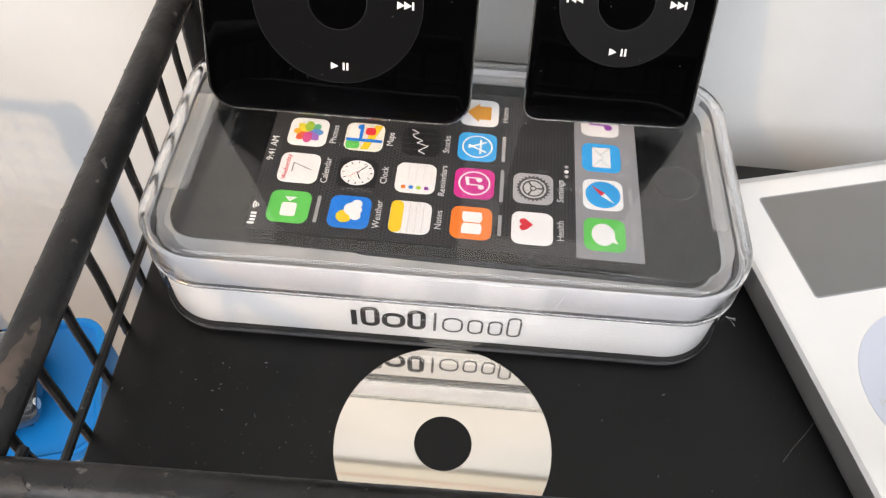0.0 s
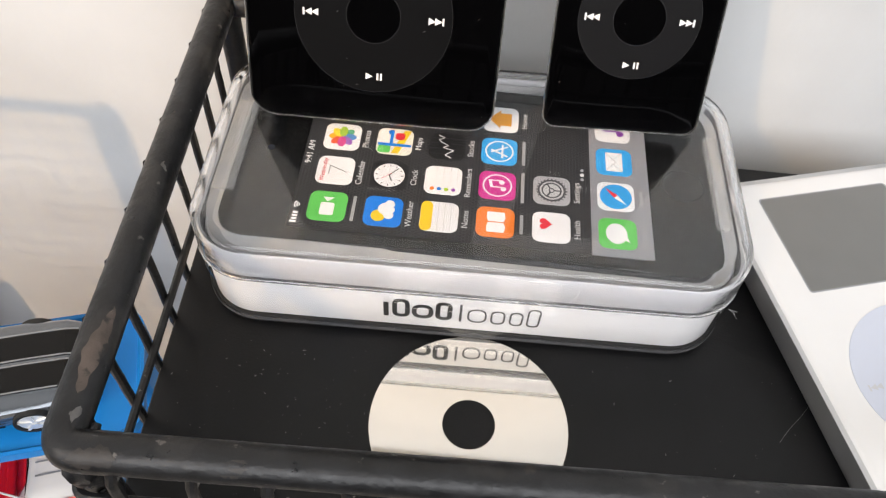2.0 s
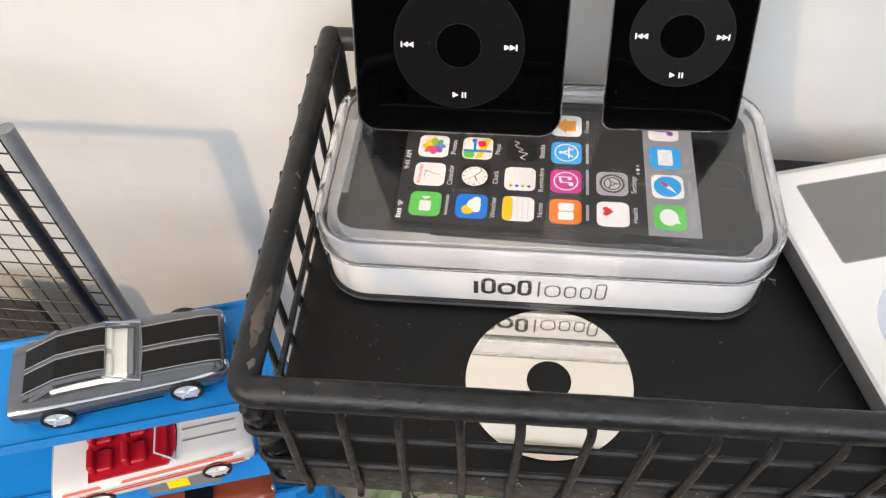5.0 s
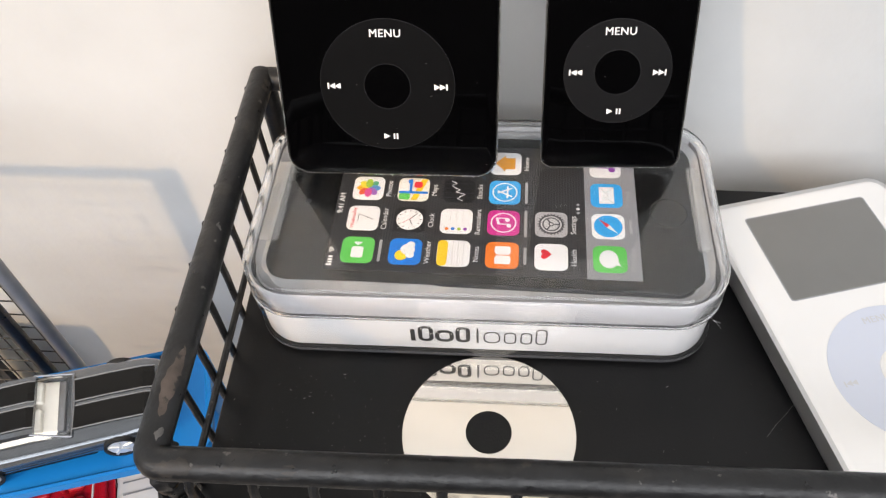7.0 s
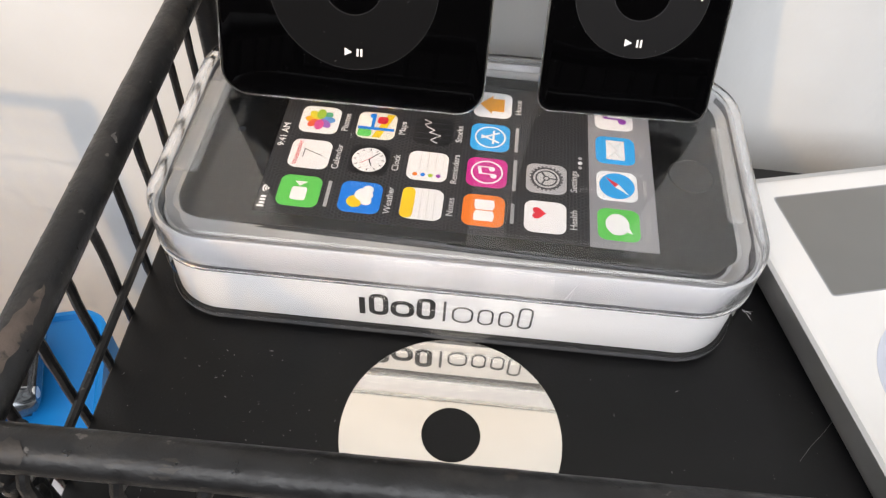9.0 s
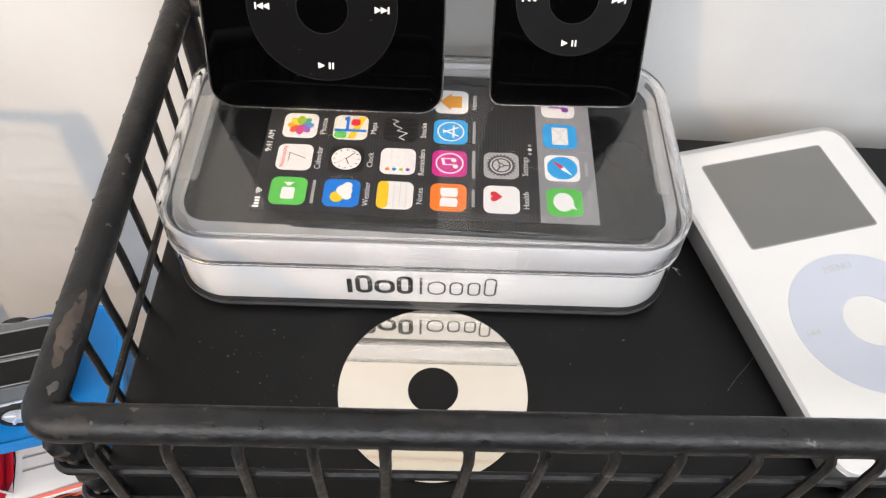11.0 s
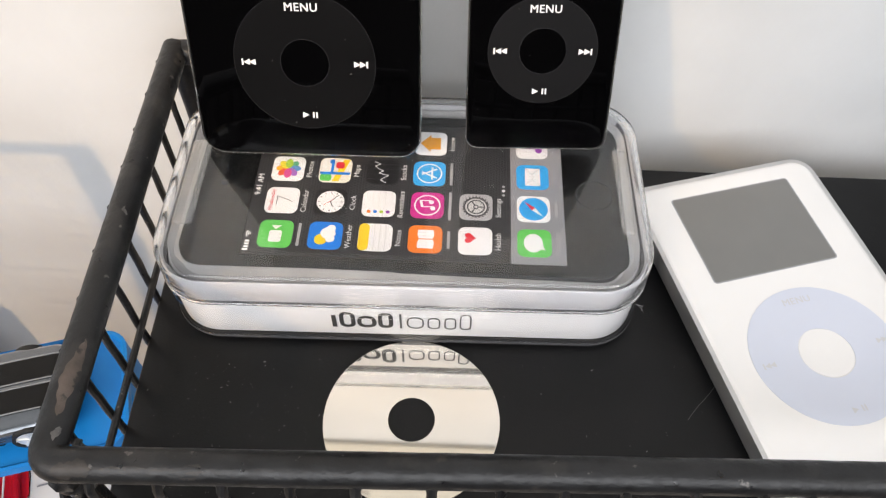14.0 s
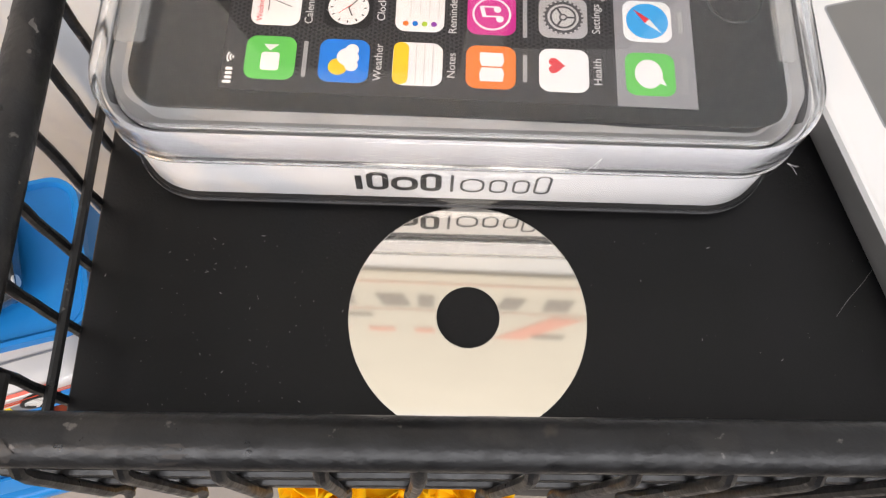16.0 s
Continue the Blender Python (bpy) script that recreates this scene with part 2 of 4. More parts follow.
def loft(bm, loops, cap=(True, True), closed=False, mi=0):
    """Skins loops of equal length; closed joins the last to the first."""
    vs = [[bm.verts.new(p) for p in lp] for lp in loops]
    n = len(vs[0])
    pairs = list(zip(vs, vs[1:])) + ([(vs[-1], vs[0])] if closed else [])
    for a, b in pairs:
        for k in range(n):
            f = bm.faces.new((a[k], a[(k + 1) % n], b[(k + 1) % n], b[k]))
            f.material_index = mi
    if not closed:
        if cap[0]:
            bm.faces.new(vs[0][::-1]).material_index = mi
        if cap[1]:
            bm.faces.new(vs[-1]).material_index = mi
    return bm


def slab(hx, hy, r, layers, n=6, bm=None, cx=0.0, cy=0.0, mi=0):
    """A rounded slab: layers of (inset, z) from bottom to top."""
    bm = bm or bmesh.new()
    return loft(bm, [[(x, y, z) for x, y in rrect(hx - i, hy - i, max(r - i, 0.0002), n, cx, cy)] for i, z in layers], mi=mi)


def pillow(hx, hy, r, z0, z1, e, n=6, k=3, bm=None, cx=0.0, cy=0.0, mi=0, both=True):
    """A slab from z0 to z1 with edges rounded by e."""
    top = [(e * (1 - math.cos(radians(90 * j / k))), z1 - e * (1 - math.sin(radians(90 * j / k)))) for j in range(k + 1)]
    bot = [(i, z0 + (z1 - z)) for i, z in reversed(top)] if both else [(0, z0)]
    return slab(hx, hy, r, bot + top, n, bm, cx, cy, mi)


def shell(hx, hy, r, outer, inner, n=8, bm=None):
    """A thick-walled tray or lid: outer and inner layers of (inset, z)."""
    bm = bm or bmesh.new()
    lo = [[(x, y, z) for x, y in rrect(hx - i, hy - i, max(r - i, 0.0003), n)] for i, z in outer + inner[::-1]]
    return loft(bm, lo, cap=(True, True))


def disc(r, z0, z1, n=40, bm=None, cx=0.0, cy=0.0, mi=0, e=0.0):
    bm = bm or bmesh.new()
    ls = [(r, z0), (r, z1 - e), (r - e, z1)] if e else [(r, z0), (r, z1)]
    return loft(bm, [[(x, y, z) for x, y in ring(q, n, cx, cy)] for q, z in ls], mi=mi)


def annulus(ro, ri, z0, z1, n=64, bm=None, cx=0.0, cy=0.0, mi=0):
    bm = bm or bmesh.new()
    return loft(bm, [[(x, y, z) for x, y in ring(q, n, cx, cy)] for q, z in ((ri, z0), (ro, z0), (ro, z1), (ri, z1))], closed=True, mi=mi)


def tube(path, r, n=10, bm=None, closed=False, mi=0, rough=0.0, seed=1):
    """A round bar along a line of points. rough: lumps of the surface, as a share of r."""
    bm = bm or bmesh.new()
    path = [Vector(p) for p in path]
    loops, up = [], None
    rnd = random.Random(seed)
    for k, p in enumerate(path):
        a, b = path[max(k - 1, 0)], path[min(k + 1, len(path) - 1)]
        d = (b - a).normalized()
        if up is None:
            up = d.orthogonal().normalized()
        up = (up - d * up.dot(d)).normalized()
        side = d.cross(up)
        loops.append([tuple(p + (up * math.cos(2 * math.pi * j / n) + side * math.sin(2 * math.pi * j / n)) * r * (1 + rough * rnd.uniform(-1, 1))) for j in range(n)])
    return loft(bm, loops, mi=mi)


def box(x0, x1, y0, y1, z0, z1, bm=None, mi=0):
    bm = bm or bmesh.new()
    return loft(bm, [[(x0, y0, z), (x1, y0, z), (x1, y1, z), (x0, y1, z)] for z in (z0, z1)], mi=mi)


def poly(pts, z0, z1, bm=None, mi=0):
    bm = bm or bmesh.new()
    return loft(bm, [[(x, y, z) for x, y in pts] for z in (z0, z1)], mi=mi)


def turn_bm(bm, m):
    bmesh.ops.transform(bm, matrix=m, verts=bm.verts)
    return bm


def lettering(text, size, m, bm=None, mi=0, align="CENTER", spread=1.0, thick=0.00002):
    """Words in the built-in font as geometry, laid in the plane of m."""
    bm = bm or bmesh.new()
    cu = bpy.data.curves.new("words", "FONT")
    cu.body, cu.size, cu.align_x, cu.align_y, cu.extrude, cu.space_character = text, size, align, "CENTER", thick, spread
    cu.resolution_u = 3
    ob = new("words", cu)
    dg = bpy.context.evaluated_depsgraph_get()
    me = bpy.data.meshes.new_from_object(ob.evaluated_get(dg))
    me.transform(m)
    n0 = len(bm.faces)
    bm.from_mesh(me)
    bm.faces.ensure_lookup_table()
    for f in bm.faces[n0:]:
        f.material_index = mi
    bpy.data.objects.remove(ob)
    bpy.data.curves.remove(cu)
    bpy.data.meshes.remove(me)
    return bm


# ---------- setting ----------
WALL_Y = 0.0540
part_wall = tagged(new("wall_north", mesh_from("wall_north", box(-2.0, 1.8, WALL_Y, WALL_Y + 0.12, -1.0, 2.6), M_WALL)),
                   "white painted plaster wall behind the wire basket", "wall", kind="structure")
# rest of the room is unseen, added to shape bounced light and reflections
tagged(new("wall_west", mesh_from("wall_west", box(-2.12, -2.0, -1.78, WALL_Y + 0.12, -1.0, 2.6), M_ROOM)), "unseen cream side wall added for bounced light", "wall", kind="structure")
tagged(new("wall_east", mesh_from("wall_east", box(1.8, 1.92, -1.78, WALL_Y + 0.12, -1.0, 2.6), M_ROOM)), "unseen cream side wall added for bounced light", "wall", kind="structure")
bm = bmesh.new()
wx0, wx1, wz0, wz1 = WIN[0] - WIN_W / 2, WIN[0] + WIN_W / 2, WIN[2] - WIN_H / 2, WIN[2] + WIN_H / 2
for b in ((-2.0, wx0, -1.0, 2.6), (wx1, 1.8, -1.0, 2.6), (wx0, wx1, -1.0, wz0), (wx0, wx1, wz1, 2.6)):
    box(b[0], b[1], WIN[1] - 0.08, WIN[1], b[2], b[3], bm)
tagged(new("wall_south", mesh_from("wall_south", bm, M_SOUTH)), "unseen window wall, darkened to keep reflections black", "wall", kind="structure")
tagged(new("floor", mesh_from("floor", box(-2.0, 1.8, -1.78, WALL_Y, -1.06, -1.0), M_FLOOR)), "unseen dark floor added to close the room", "floor", kind="structure")
tagged(new("ceiling", mesh_from("ceiling", box(-2.12, 1.92, -1.78, WALL_Y + 0.12, 2.6, 2.66), M_CEIL)), "unseen cream ceiling added for bounced light", "ceiling", kind="structure")
window = thing("window_1", "white framed window in the wall behind", "window", kind="structure")
bm = bmesh.new()
for b in ((wx0, wx1, wz0, wz0 + 0.05), (wx0, wx1, wz1 - 0.05, wz1), (wx0, wx0 + 0.05, wz0 + 0.05, wz1 - 0.05), (wx1 - 0.05, wx1, wz0 + 0.05, wz1 - 0.05)):
    box(b[0], b[1], WIN[1] - 0.06, WIN[1] - 0.01, b[2], b[3], bm)
part("window_frame", bm, M_FRAME, window)
# unseen opaque pane, added to keep direct sun off the mirror disc
part("sun_block_pane", box(-1.55, wx1 - 0.05, WIN[1] - 0.05, WIN[1] - 0.04, wz0 + 0.05, 1.645), M_FRAME, window, "unseen white pane added to block the low sun")
# unseen tinted pane, added to dim the sun on the wall's right part
part("sun_dim_pane", box(-1.44, wx1 - 0.05, WIN[1] - 0.05, WIN[1] - 0.04, 1.65, wz1 - 0.05), M_TINTED, window, "unseen tinted pane added to weaken sun on the right")

TABLE_Z = -0.25
table = thing("console_table", "grey-brown wooden console table against the wall", "table")
part("tabletop", pillow(0.62, 0.20, 0.01, TABLE_Z - 0.025, TABLE_Z, 0.003, cx=0.05, cy=WALL_Y - 0.205), M_SHELF, table)
for sx in (-0.53, 0.63):
    for sy in (-0.33, 0.0):
        part("leg", box(sx - 0.02, sx + 0.02, sy - 0.02, sy + 0.02, -1.0, TABLE_Z - 0.025), M_SHELF, table)


# ---------- wire basket ----------
BASKET = Matrix.Translation((-0.0708, 0.0375, 0)) @ pose(0, 0, 0, 0, 0, 1.6) @ Matrix.Translation((0.0708, -0.0375, 0))
basket = thing("wire_basket", "worn black iron wire basket with rusty welded rods", "basket", BASKET)
RZ, RR, WR = 0.0443, 0.0038, 0.00105
LX, RX_, FY, BY = -0.0719, 0.190, -0.0906, 0.0375


def bar(name, a, b, r, seed, steps=24, bulge=0.0):
    a, b = Vector(a), Vector(b)
    return part(name, tube([a.lerp(b, k / steps) for k in range(steps + 1)], r, 14, rough=0.012, seed=seed), M_IRON, basket)


def bend(a, c, b, r, steps=8):
    """Points of a rounded corner at c between a and b."""
    a, b, c = Vector(a), Vector(b), Vector(c)
    p, q = c + (a - c).normalized() * r, c + (b - c).normalized() * r
    return [p.lerp(c, t).lerp(c.lerp(q, t), t) for t in [k / steps for k in range(steps + 1)]]


def run(a, b, n):
    a, b = Vector(a), Vector(b)
    return [a.lerp(b, k / n) for k in range(n)]


DROP = 0.0024                       # the front rod sinks towards one end
TL, TR = (LX, FY, RZ), (RX_, FY, RZ - DROP)
part("top_rod", tube(run((LX, BY, RZ), (LX, FY + 0.0045, RZ), 40) + bend((LX, BY, RZ), TL, TR, 0.0042) + run((LX + 0.0045, FY, RZ), (RX_ - 0.0045, FY, RZ - DROP), 70)[1:]
                     + bend(TL, TR, (RX_, BY, RZ), 0.0042) + run((RX_, FY + 0.0045, RZ - DROP), (RX_, BY, RZ), 40)[1:] + [Vector((RX_, BY, RZ))], RR, 16, rough=0.010), M_IRON, basket)
bar("back_rod", (LX, BY - 0.0005, RZ - 0.001), (-0.046, BY - 0.0005, RZ - 0.001), RR, 4, 10)
for x in (LX, RX_):
    for y in (FY + 0.0022, BY - 0.001):
        bar("corner_post", (x + (0.0005 if x < 0 else -0.0005), y, -0.0045), (x + (0.0005 if x < 0 else -0.0005), y, RZ - 0.002), 0.0032, 5, 14)
# round rails of thin wire, the two lower ones
for z in (0.0275, 0.0105):
    rail = [(LX + 0.012 if z > 0.02 else LX - 0.0022, BY if z < 0.02 else FY - 0.0026 + 0.0145, z)]
    a, c = (LX - 0.0024, BY, z), (LX - 0.0024, FY - 0.0026, z)
    d = (RX_ + 0.0024, FY - 0.0026, z)
    pts = ([Vector(a).lerp(Vector(c), k / 20) for k in range(19)] if z < 0.02 else [Vector((LX - 0.0024, FY + 0.012, z))]) + bend(a, c, d, 0.004) \
        + [Vector(c).lerp(Vector(d), 0.03 + 0.94 * k / 40) for k in range(41)] + bend(c, d, (RX_ + 0.0024, BY, z), 0.004) \
        + [Vector((RX_ + 0.0024, BY, z))]
    part("rail_wire", tube(pts, WR, 8, rough=0.04, seed=6), M_IRON, basket)
z = -0.0040
part("rail_wire", tube([(LX - 0.0024, FY + 0.014, z)] + bend((LX - 0.0024, BY, z), (LX - 0.0024, FY - 0.0026, z), (RX_, FY - 0.0026, z), 0.004) + [(LX + 0.010, FY - 0.0026, z)], WR, 8), M_IRON, basket)
part("front_strap", pillow((RX_ - LX) / 2 - 0.002, 0.0007, 0.0004, -0.0056, 0.0083, 0.0004, cx=(LX + RX_) / 2, cy=FY - 0.0022), M_STRAP, basket, "flat scuffed bottom strap")


def rod_patch(name, axis_at, along, s0, s1, a0, a1, seed, material, label):
    """A worn patch on a rod: along is 0 for x, 1 for y; a0 to a1 are degrees round the rod from the top."""
    rn = random.Random(seed)
    ph = [rn.uniform(0, 6.28) for _ in range(4)]
    n, q = 40, 9
    bm = bmesh.new()
    grid = []
    for k in range(n + 1):
        t = k / n
        w = math.sqrt(max(0.0, 1 - (2 * t - 1) ** 2))
        mid = (a0 + a1) / 2 + 6 * math.sin(4 * t + ph[0])
        lo = mid - (a1 - a0) / 2 * w * (1 + 0.22 * math.sin(9 * t + ph[1]) + 0.12 * math.sin(31 * t + ph[3]))
        hi = mid + (a1 - a0) / 2 * w * (1 + 0.22 * math.sin(11 * t + ph[2]) + 0.12 * math.sin(27 * t + ph[0]))
        row = []
        for j in range(q + 1):
            a = radians(lo + (hi - lo) * j / q)
            rr = RR * 1.013 + 0.00002
            s = s0 + (s1 - s0) * t + 0.0006 * math.sin(6 * j / q + ph[3])
            p = (axis_at[0] + rr * math.sin(a), s, axis_at[1] + rr * math.cos(a)) if along else (s, axis_at[0] - rr * math.sin(a), axis_at[1] + rr * math.cos(a))
            row.append(bm.verts.new(p))
        grid.append(row)
    for a, b in zip(grid, grid[1:]):
        for j in range(q):
            bm.faces.new((a[j], a[j + 1], b[j + 1], b[j]))
    part(name, bm, material, basket, label)


rod_patch("rust_patch", (LX, RZ), 1, -0.0635, -0.0810, 2, 52, 3, M_RUST, "brown rust patch")
rod_patch("bare_chip", (LX, RZ), 1, -0.0842, -0.0864, 24, 46, 4, M_CHIP, "bare metal chip")
rod_patch("bare_chip", (LX, RZ), 1, -0.0262, -0.0276, 24, 38, 5, M_CHIP, "bare metal chip")
rod_patch("rust_patch", (FY, RZ), 0, -0.0690, -0.0610, 10, 70, 7, M_STAIN, "brown rust patch")
rod_patch("rust_patch", (FY, RZ - 0.0004), 0, -0.0425, -0.0382, 5, 62, 8, M_STAIN, "brown rust patch")
for k, (dx, dy, z, r) in enumerate(((0.0006, -0.0012, 0.0352, 0.0034), (-0.0012, -0.0006, 0.0300, 0.0029), (0.0014, -0.0016, 0.0225, 0.0032), (-0.0008, 0.0002, 0.0150, 0.0030), (0.0010, -0.0014, 0.0070, 0.0031))):
    bm = bmesh.new()
    bmesh.ops.create_icosphere(bm, subdivisions=3, radius=r)
    for v in bm.verts:
        n = noise.noise(v.co * 520 + Vector((k * 3.1, 0, 0)))
        v.co *= 1 + 0.28 * n
        v.co.z *= 1.25
    part("rust_lump", bm, M_RUST if k % 2 else M_IRON, basket, "flaking rusty lump", Matrix.Translation((LX + 0.0005 + dx, FY + 0.0022 + dy, z)))
PITCH = 0.01345
# where the wires are bent out of true, top and bottom, in millimetres
BENT_TOP = (-1.2, -0.7, -1.0, -0.5, -0.5, 1.7, 2.4, 2.1, 1.1, 2.0, 2.5)
BENT_FOOT = (-2.0, -1.4, -2.6, -0.9, -2.2, -2.0, -1.4, -1.6, -2.4, -3.0, -0.8, 1.0)
rnd = random.Random(11)
for k in range(19):
    x = -0.0612 + PITCH * k
    top = x + BENT_TOP[k % 11] * 0.001
    foot = x + BENT_FOOT[k % 12] * 0.001
    yo = FY - 0.0044
    p = [Vector((top, yo + 0.0020, 0.0436)), Vector((top, yo + 0.0003, 0.0412))]
    for j in range(10):
        t = j / 9
        p.append(Vector((top + (foot - top) * t ** 1.15 + rnd.uniform(-1e-4, 1e-4), yo + (0.0008 if j > 7 else 0), 0.0385 - 0.0425 * t)))
    p.append(Vector((foot - 0.0002, yo + 0.0002, -0.0058)))
    part("wire", tube(p, WR * rnd.uniform(1.02, 1.14), 9, rough=0.022, seed=k), M_IRON, basket)
    part("weld", turn_bm(disc(0.0013, -0.0008, 0.0008, 8, e=0.0006), pose(top, yo + 0.0012, 0.0416, 60, 0, 0)), M_WELD, basket)
for side, xo, sg in ((LX, LX - 0.0044, 1), (RX_, RX_ + 0.0044, -1)):
    for k in range(9):
        y = -0.0780 + 0.01375 * k
        p = [Vector((xo + sg * 0.0006, y, 0.0438)), Vector((xo, y, 0.041))] + [Vector((xo, y + rnd.uniform(-2e-4, 2e-4), 0.038 - 0.038 * j / 8)) for j in range(9)] \
            + bend((xo, y, 0), (xo, y, -0.0062), (0, y, -0.0062), 0.005) + [Vector((xo + sg * 0.012, y, -0.0062))]
        part("wire", tube(p, WR, 8, rough=0.05, seed=40 + k), M_IRON, basket)

board = thing("base_board", "scuffed matte black board lying in the wire basket", "board", BASKET)
bm = pillow(0.1312, 0.0648, 0.0015, -0.0050, 0.0, 0.0004, cx=0.0556, cy=-0.0264)
for v in bm.verts:
    if v.co.y > 0:
        v.co.y -= 0.0024 + (v.co.x + 0.0708) * 0.0314      # the back edge runs along the wall
part("panel", bm, M_BOARD, board)
part("worn_edge", box(-0.07576, -0.07545, -0.086, 0.036, -0.0046, -0.0004), M_EDGE, board, "chipped brown edge")
part("front_lip", pillow(0.1290, 0.0012, 0.0008, -0.0095, -0.0051, 0.0004, cx=0.0578, cy=-0.0893), M_BOARD, board, "thicker front edge")
part("scratch", tube([(0.0862, -0.0488, 0.0), (0.0836, -0.0518, 0.00004), (0.0798, -0.0556, 0.00004), (0.0768, -0.0592, 0.0)], 0.00006, 4), M_DUST, board)

bm = bmesh.new()
for k in range(210):
    cx, cy = (rnd.gauss(-0.045, 0.014), rnd.uniform(-0.084, -0.040)) if k < 110 else (rnd.uniform(-0.068, 0.088), rnd.uniform(-0.084, -0.038))
    if cx < -0.070 or (cx - 0.004) ** 2 + (cy + 0.0585) ** 2 < 0.025 ** 2:
        continue
    s, a = 10 ** rnd.uniform(-4.45, -3.85), rnd.uniform(0, 3.14)
    l = s * rnd.choice((1, 1, 1, 4))
    poly([(cx + l * math.cos(a + q) * (1 if j % 2 == 0 else s / l), cy + l * math.sin(a + q) * (1 if j % 2 == 0 else s / l)) for j, q in enumerate((0, 1.57, 3.14, 4.71))], 0.00001, 0.00005, bm)
tagged(new("dust_flecks", mesh_from("dust_flecks", bm, M_DUST)), "pale dust flecks on the black board", "dust", kind="stuff")

mirror = thing("mirror_disc", "round cream-tinted mirror ring with a hole lying on the board", "mirror", pose(0.0040, -0.0586, 0.0))
part("ring", annulus(0.0239, 0.00645, 0.00003, 0.0006, 96), M_MIRROR, mirror)
part("outer_edge", annulus(0.0240, 0.02392, 0.00003, 0.00066, 96), M_MIRROR_EDGE, mirror, "bright cut edge")
part("inner_edge", annulus(0.00643, 0.00635, 0.00003, 0.00066, 64), M_MIRROR_EDGE, mirror, "bright cut edge")


# ---------- boxed player ----------
CX, CY = -0.0003, -0.0002
HX, HY, CR = 0.0676, 0.0350, 0.0150


def rings(layers, dx=0.0, n=14):
    """A skin over rounded outlines: (inset, z) from the case's outer line."""
    return loft(bmesh.new(), [[(x, y, z) for x, y in rrect(HX - dx - i, HY - dx - i, max(CR - dx - i, 0.0003), n)] for i, z in layers])


case = thing("display_case", "clear plastic retail case with a white paper band", "case", pose(CX, CY, 0, 0, 0, 0.9))
skin = part("bottom_wall", rings([(0.0002, 0.0024), (0.0001, 0.0026), (0.0001, 0.0188), (0.0002, 0.0190)]), M_THIN, case, "clear bottom wall")
skin.visible_shadow = False
part("base", rings([(0.0016, 0.0001), (0.0006, 0.0003), (0.0002, 0.0010), (0.0001, 0.0018), (0.0004, 0.0023)]), M_RIM, case, "grey clear bottom rim")
# black strip stands in for the dark gap under the band
part("dark_gap_line", rings([(0.0008, 0.00235), (0.0008, 0.0030)]), M_INK, case, "dark line under the band")
part("paper_band", rings([(0.0015, 0.0031), (0.0014, 0.0032), (0.0013, 0.0180), (0.0014, 0.0181)]), M_PAPER, case, "white paper band")
part("seam", rings([(0.0013, 0.0183), (0.0012, 0.0184), (0.0012, 0.0194), (0.0013, 0.0195)]), M_SEAM, case, "dark grey seam")
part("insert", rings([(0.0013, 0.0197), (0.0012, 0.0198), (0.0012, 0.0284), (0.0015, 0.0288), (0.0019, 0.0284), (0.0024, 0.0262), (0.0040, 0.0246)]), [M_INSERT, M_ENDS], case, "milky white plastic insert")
# end faces coloured darker so sun stripes through the wires show less
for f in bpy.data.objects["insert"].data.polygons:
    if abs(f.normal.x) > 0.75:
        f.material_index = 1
part("tray", rings([(0.0026, 0.0263), (0.0026, 0.0272), (0.0030, 0.0276), (0.0036, 0.0272), (0.0046, 0.0264), (0.0060, 0.0256), (0.0066, 0.0250)]), M_TRAY, case, "grey clear inner tray")
for sx in (-1, 1):
    part("end_tab", pillow(0.0030 if sx < 0 else 0.0018, 0.0155, 0.0008, 0.0279, 0.0292, 0.0005, cx=sx * 0.0617, cy=0.0005), M_TAB, case, "pale end tab")
LID_OUT = [(0.0001, 0.0192), (-0.0001, 0.0193), (-0.0002, 0.0196), (-0.0001, 0.0200), (0, 0.0203), (0.00002, 0.0290), (0.0001, 0.0299), (0.0005, 0.0309), (0.0012, 0.0317), (0.0022, 0.0321), (0.0034, 0.0322),
           (0.0040, 0.03195), (0.0046, 0.03190), (0.0110, 0.03188), (0.0190, 0.03180), (0.0250, 0.03178), (0.0320, 0.03176)]   # the top sags a little
LID_IN = [(0.0009, 0.0192), (0.0009, 0.0200), (0.0009, 0.0206), (0.00092, 0.0282), (0.0010, 0.0292), (0.0014, 0.0301), (0.0022, 0.0308), (0.0034, 0.0312),
          (0.0046, 0.0312), (0.0110, 0.03115), (0.0190, 0.03108), (0.0250, 0.03106), (0.0320, 0.03104)]
lid = part("lid", rings(LID_IN[::-1] + LID_OUT), [M_CLEAR, M_SKIRT], case, "clear moulded lid with rubbed sides")
for f in lid.data.polygons:
    if f.center.z < 0.0294 or abs(f.center.x) > HX - 0.0028:
        f.material_index = 1
lid.visible_shadow = False
part("scratch", tube([(0.0240, -HY - 0.00002, 0.0200), (0.0252, -HY - 0.00004, 0.0228), (0.0262, -HY - 0.00002, 0.0262)], 0.00005, 5), M_FIBRE, lid, "fine pale scratch")
part("scratch", tube([(0.0262, -HY - 0.00002, 0.0262), (0.0259, -HY - 0.00004, 0.0236), (0.0257, -HY - 0.00002, 0.0215)], 0.00004, 5), M_FIBRE, lid, "fine pale scratch")
for k, (dx, dy, dz) in enumerate(((0.0022, -0.0016, -0.0014), (0.0016, -0.0012, 0.0012), (0.0020, -0.0006, -0.0004))):
    p = Vector((HX - 0.0040, -HY + 0.0036, 0.0192))
    part("lint_fibre", tube([p, p + Vector((dx * 0.5, dy * 0.5, dz * 0.2)), p + Vector((dx, dy, dz))], 0.000025, 5), M_FIBRE, lid, "thin white lint fibre")
# wordmark: plain dark bars and frames on the front of the band


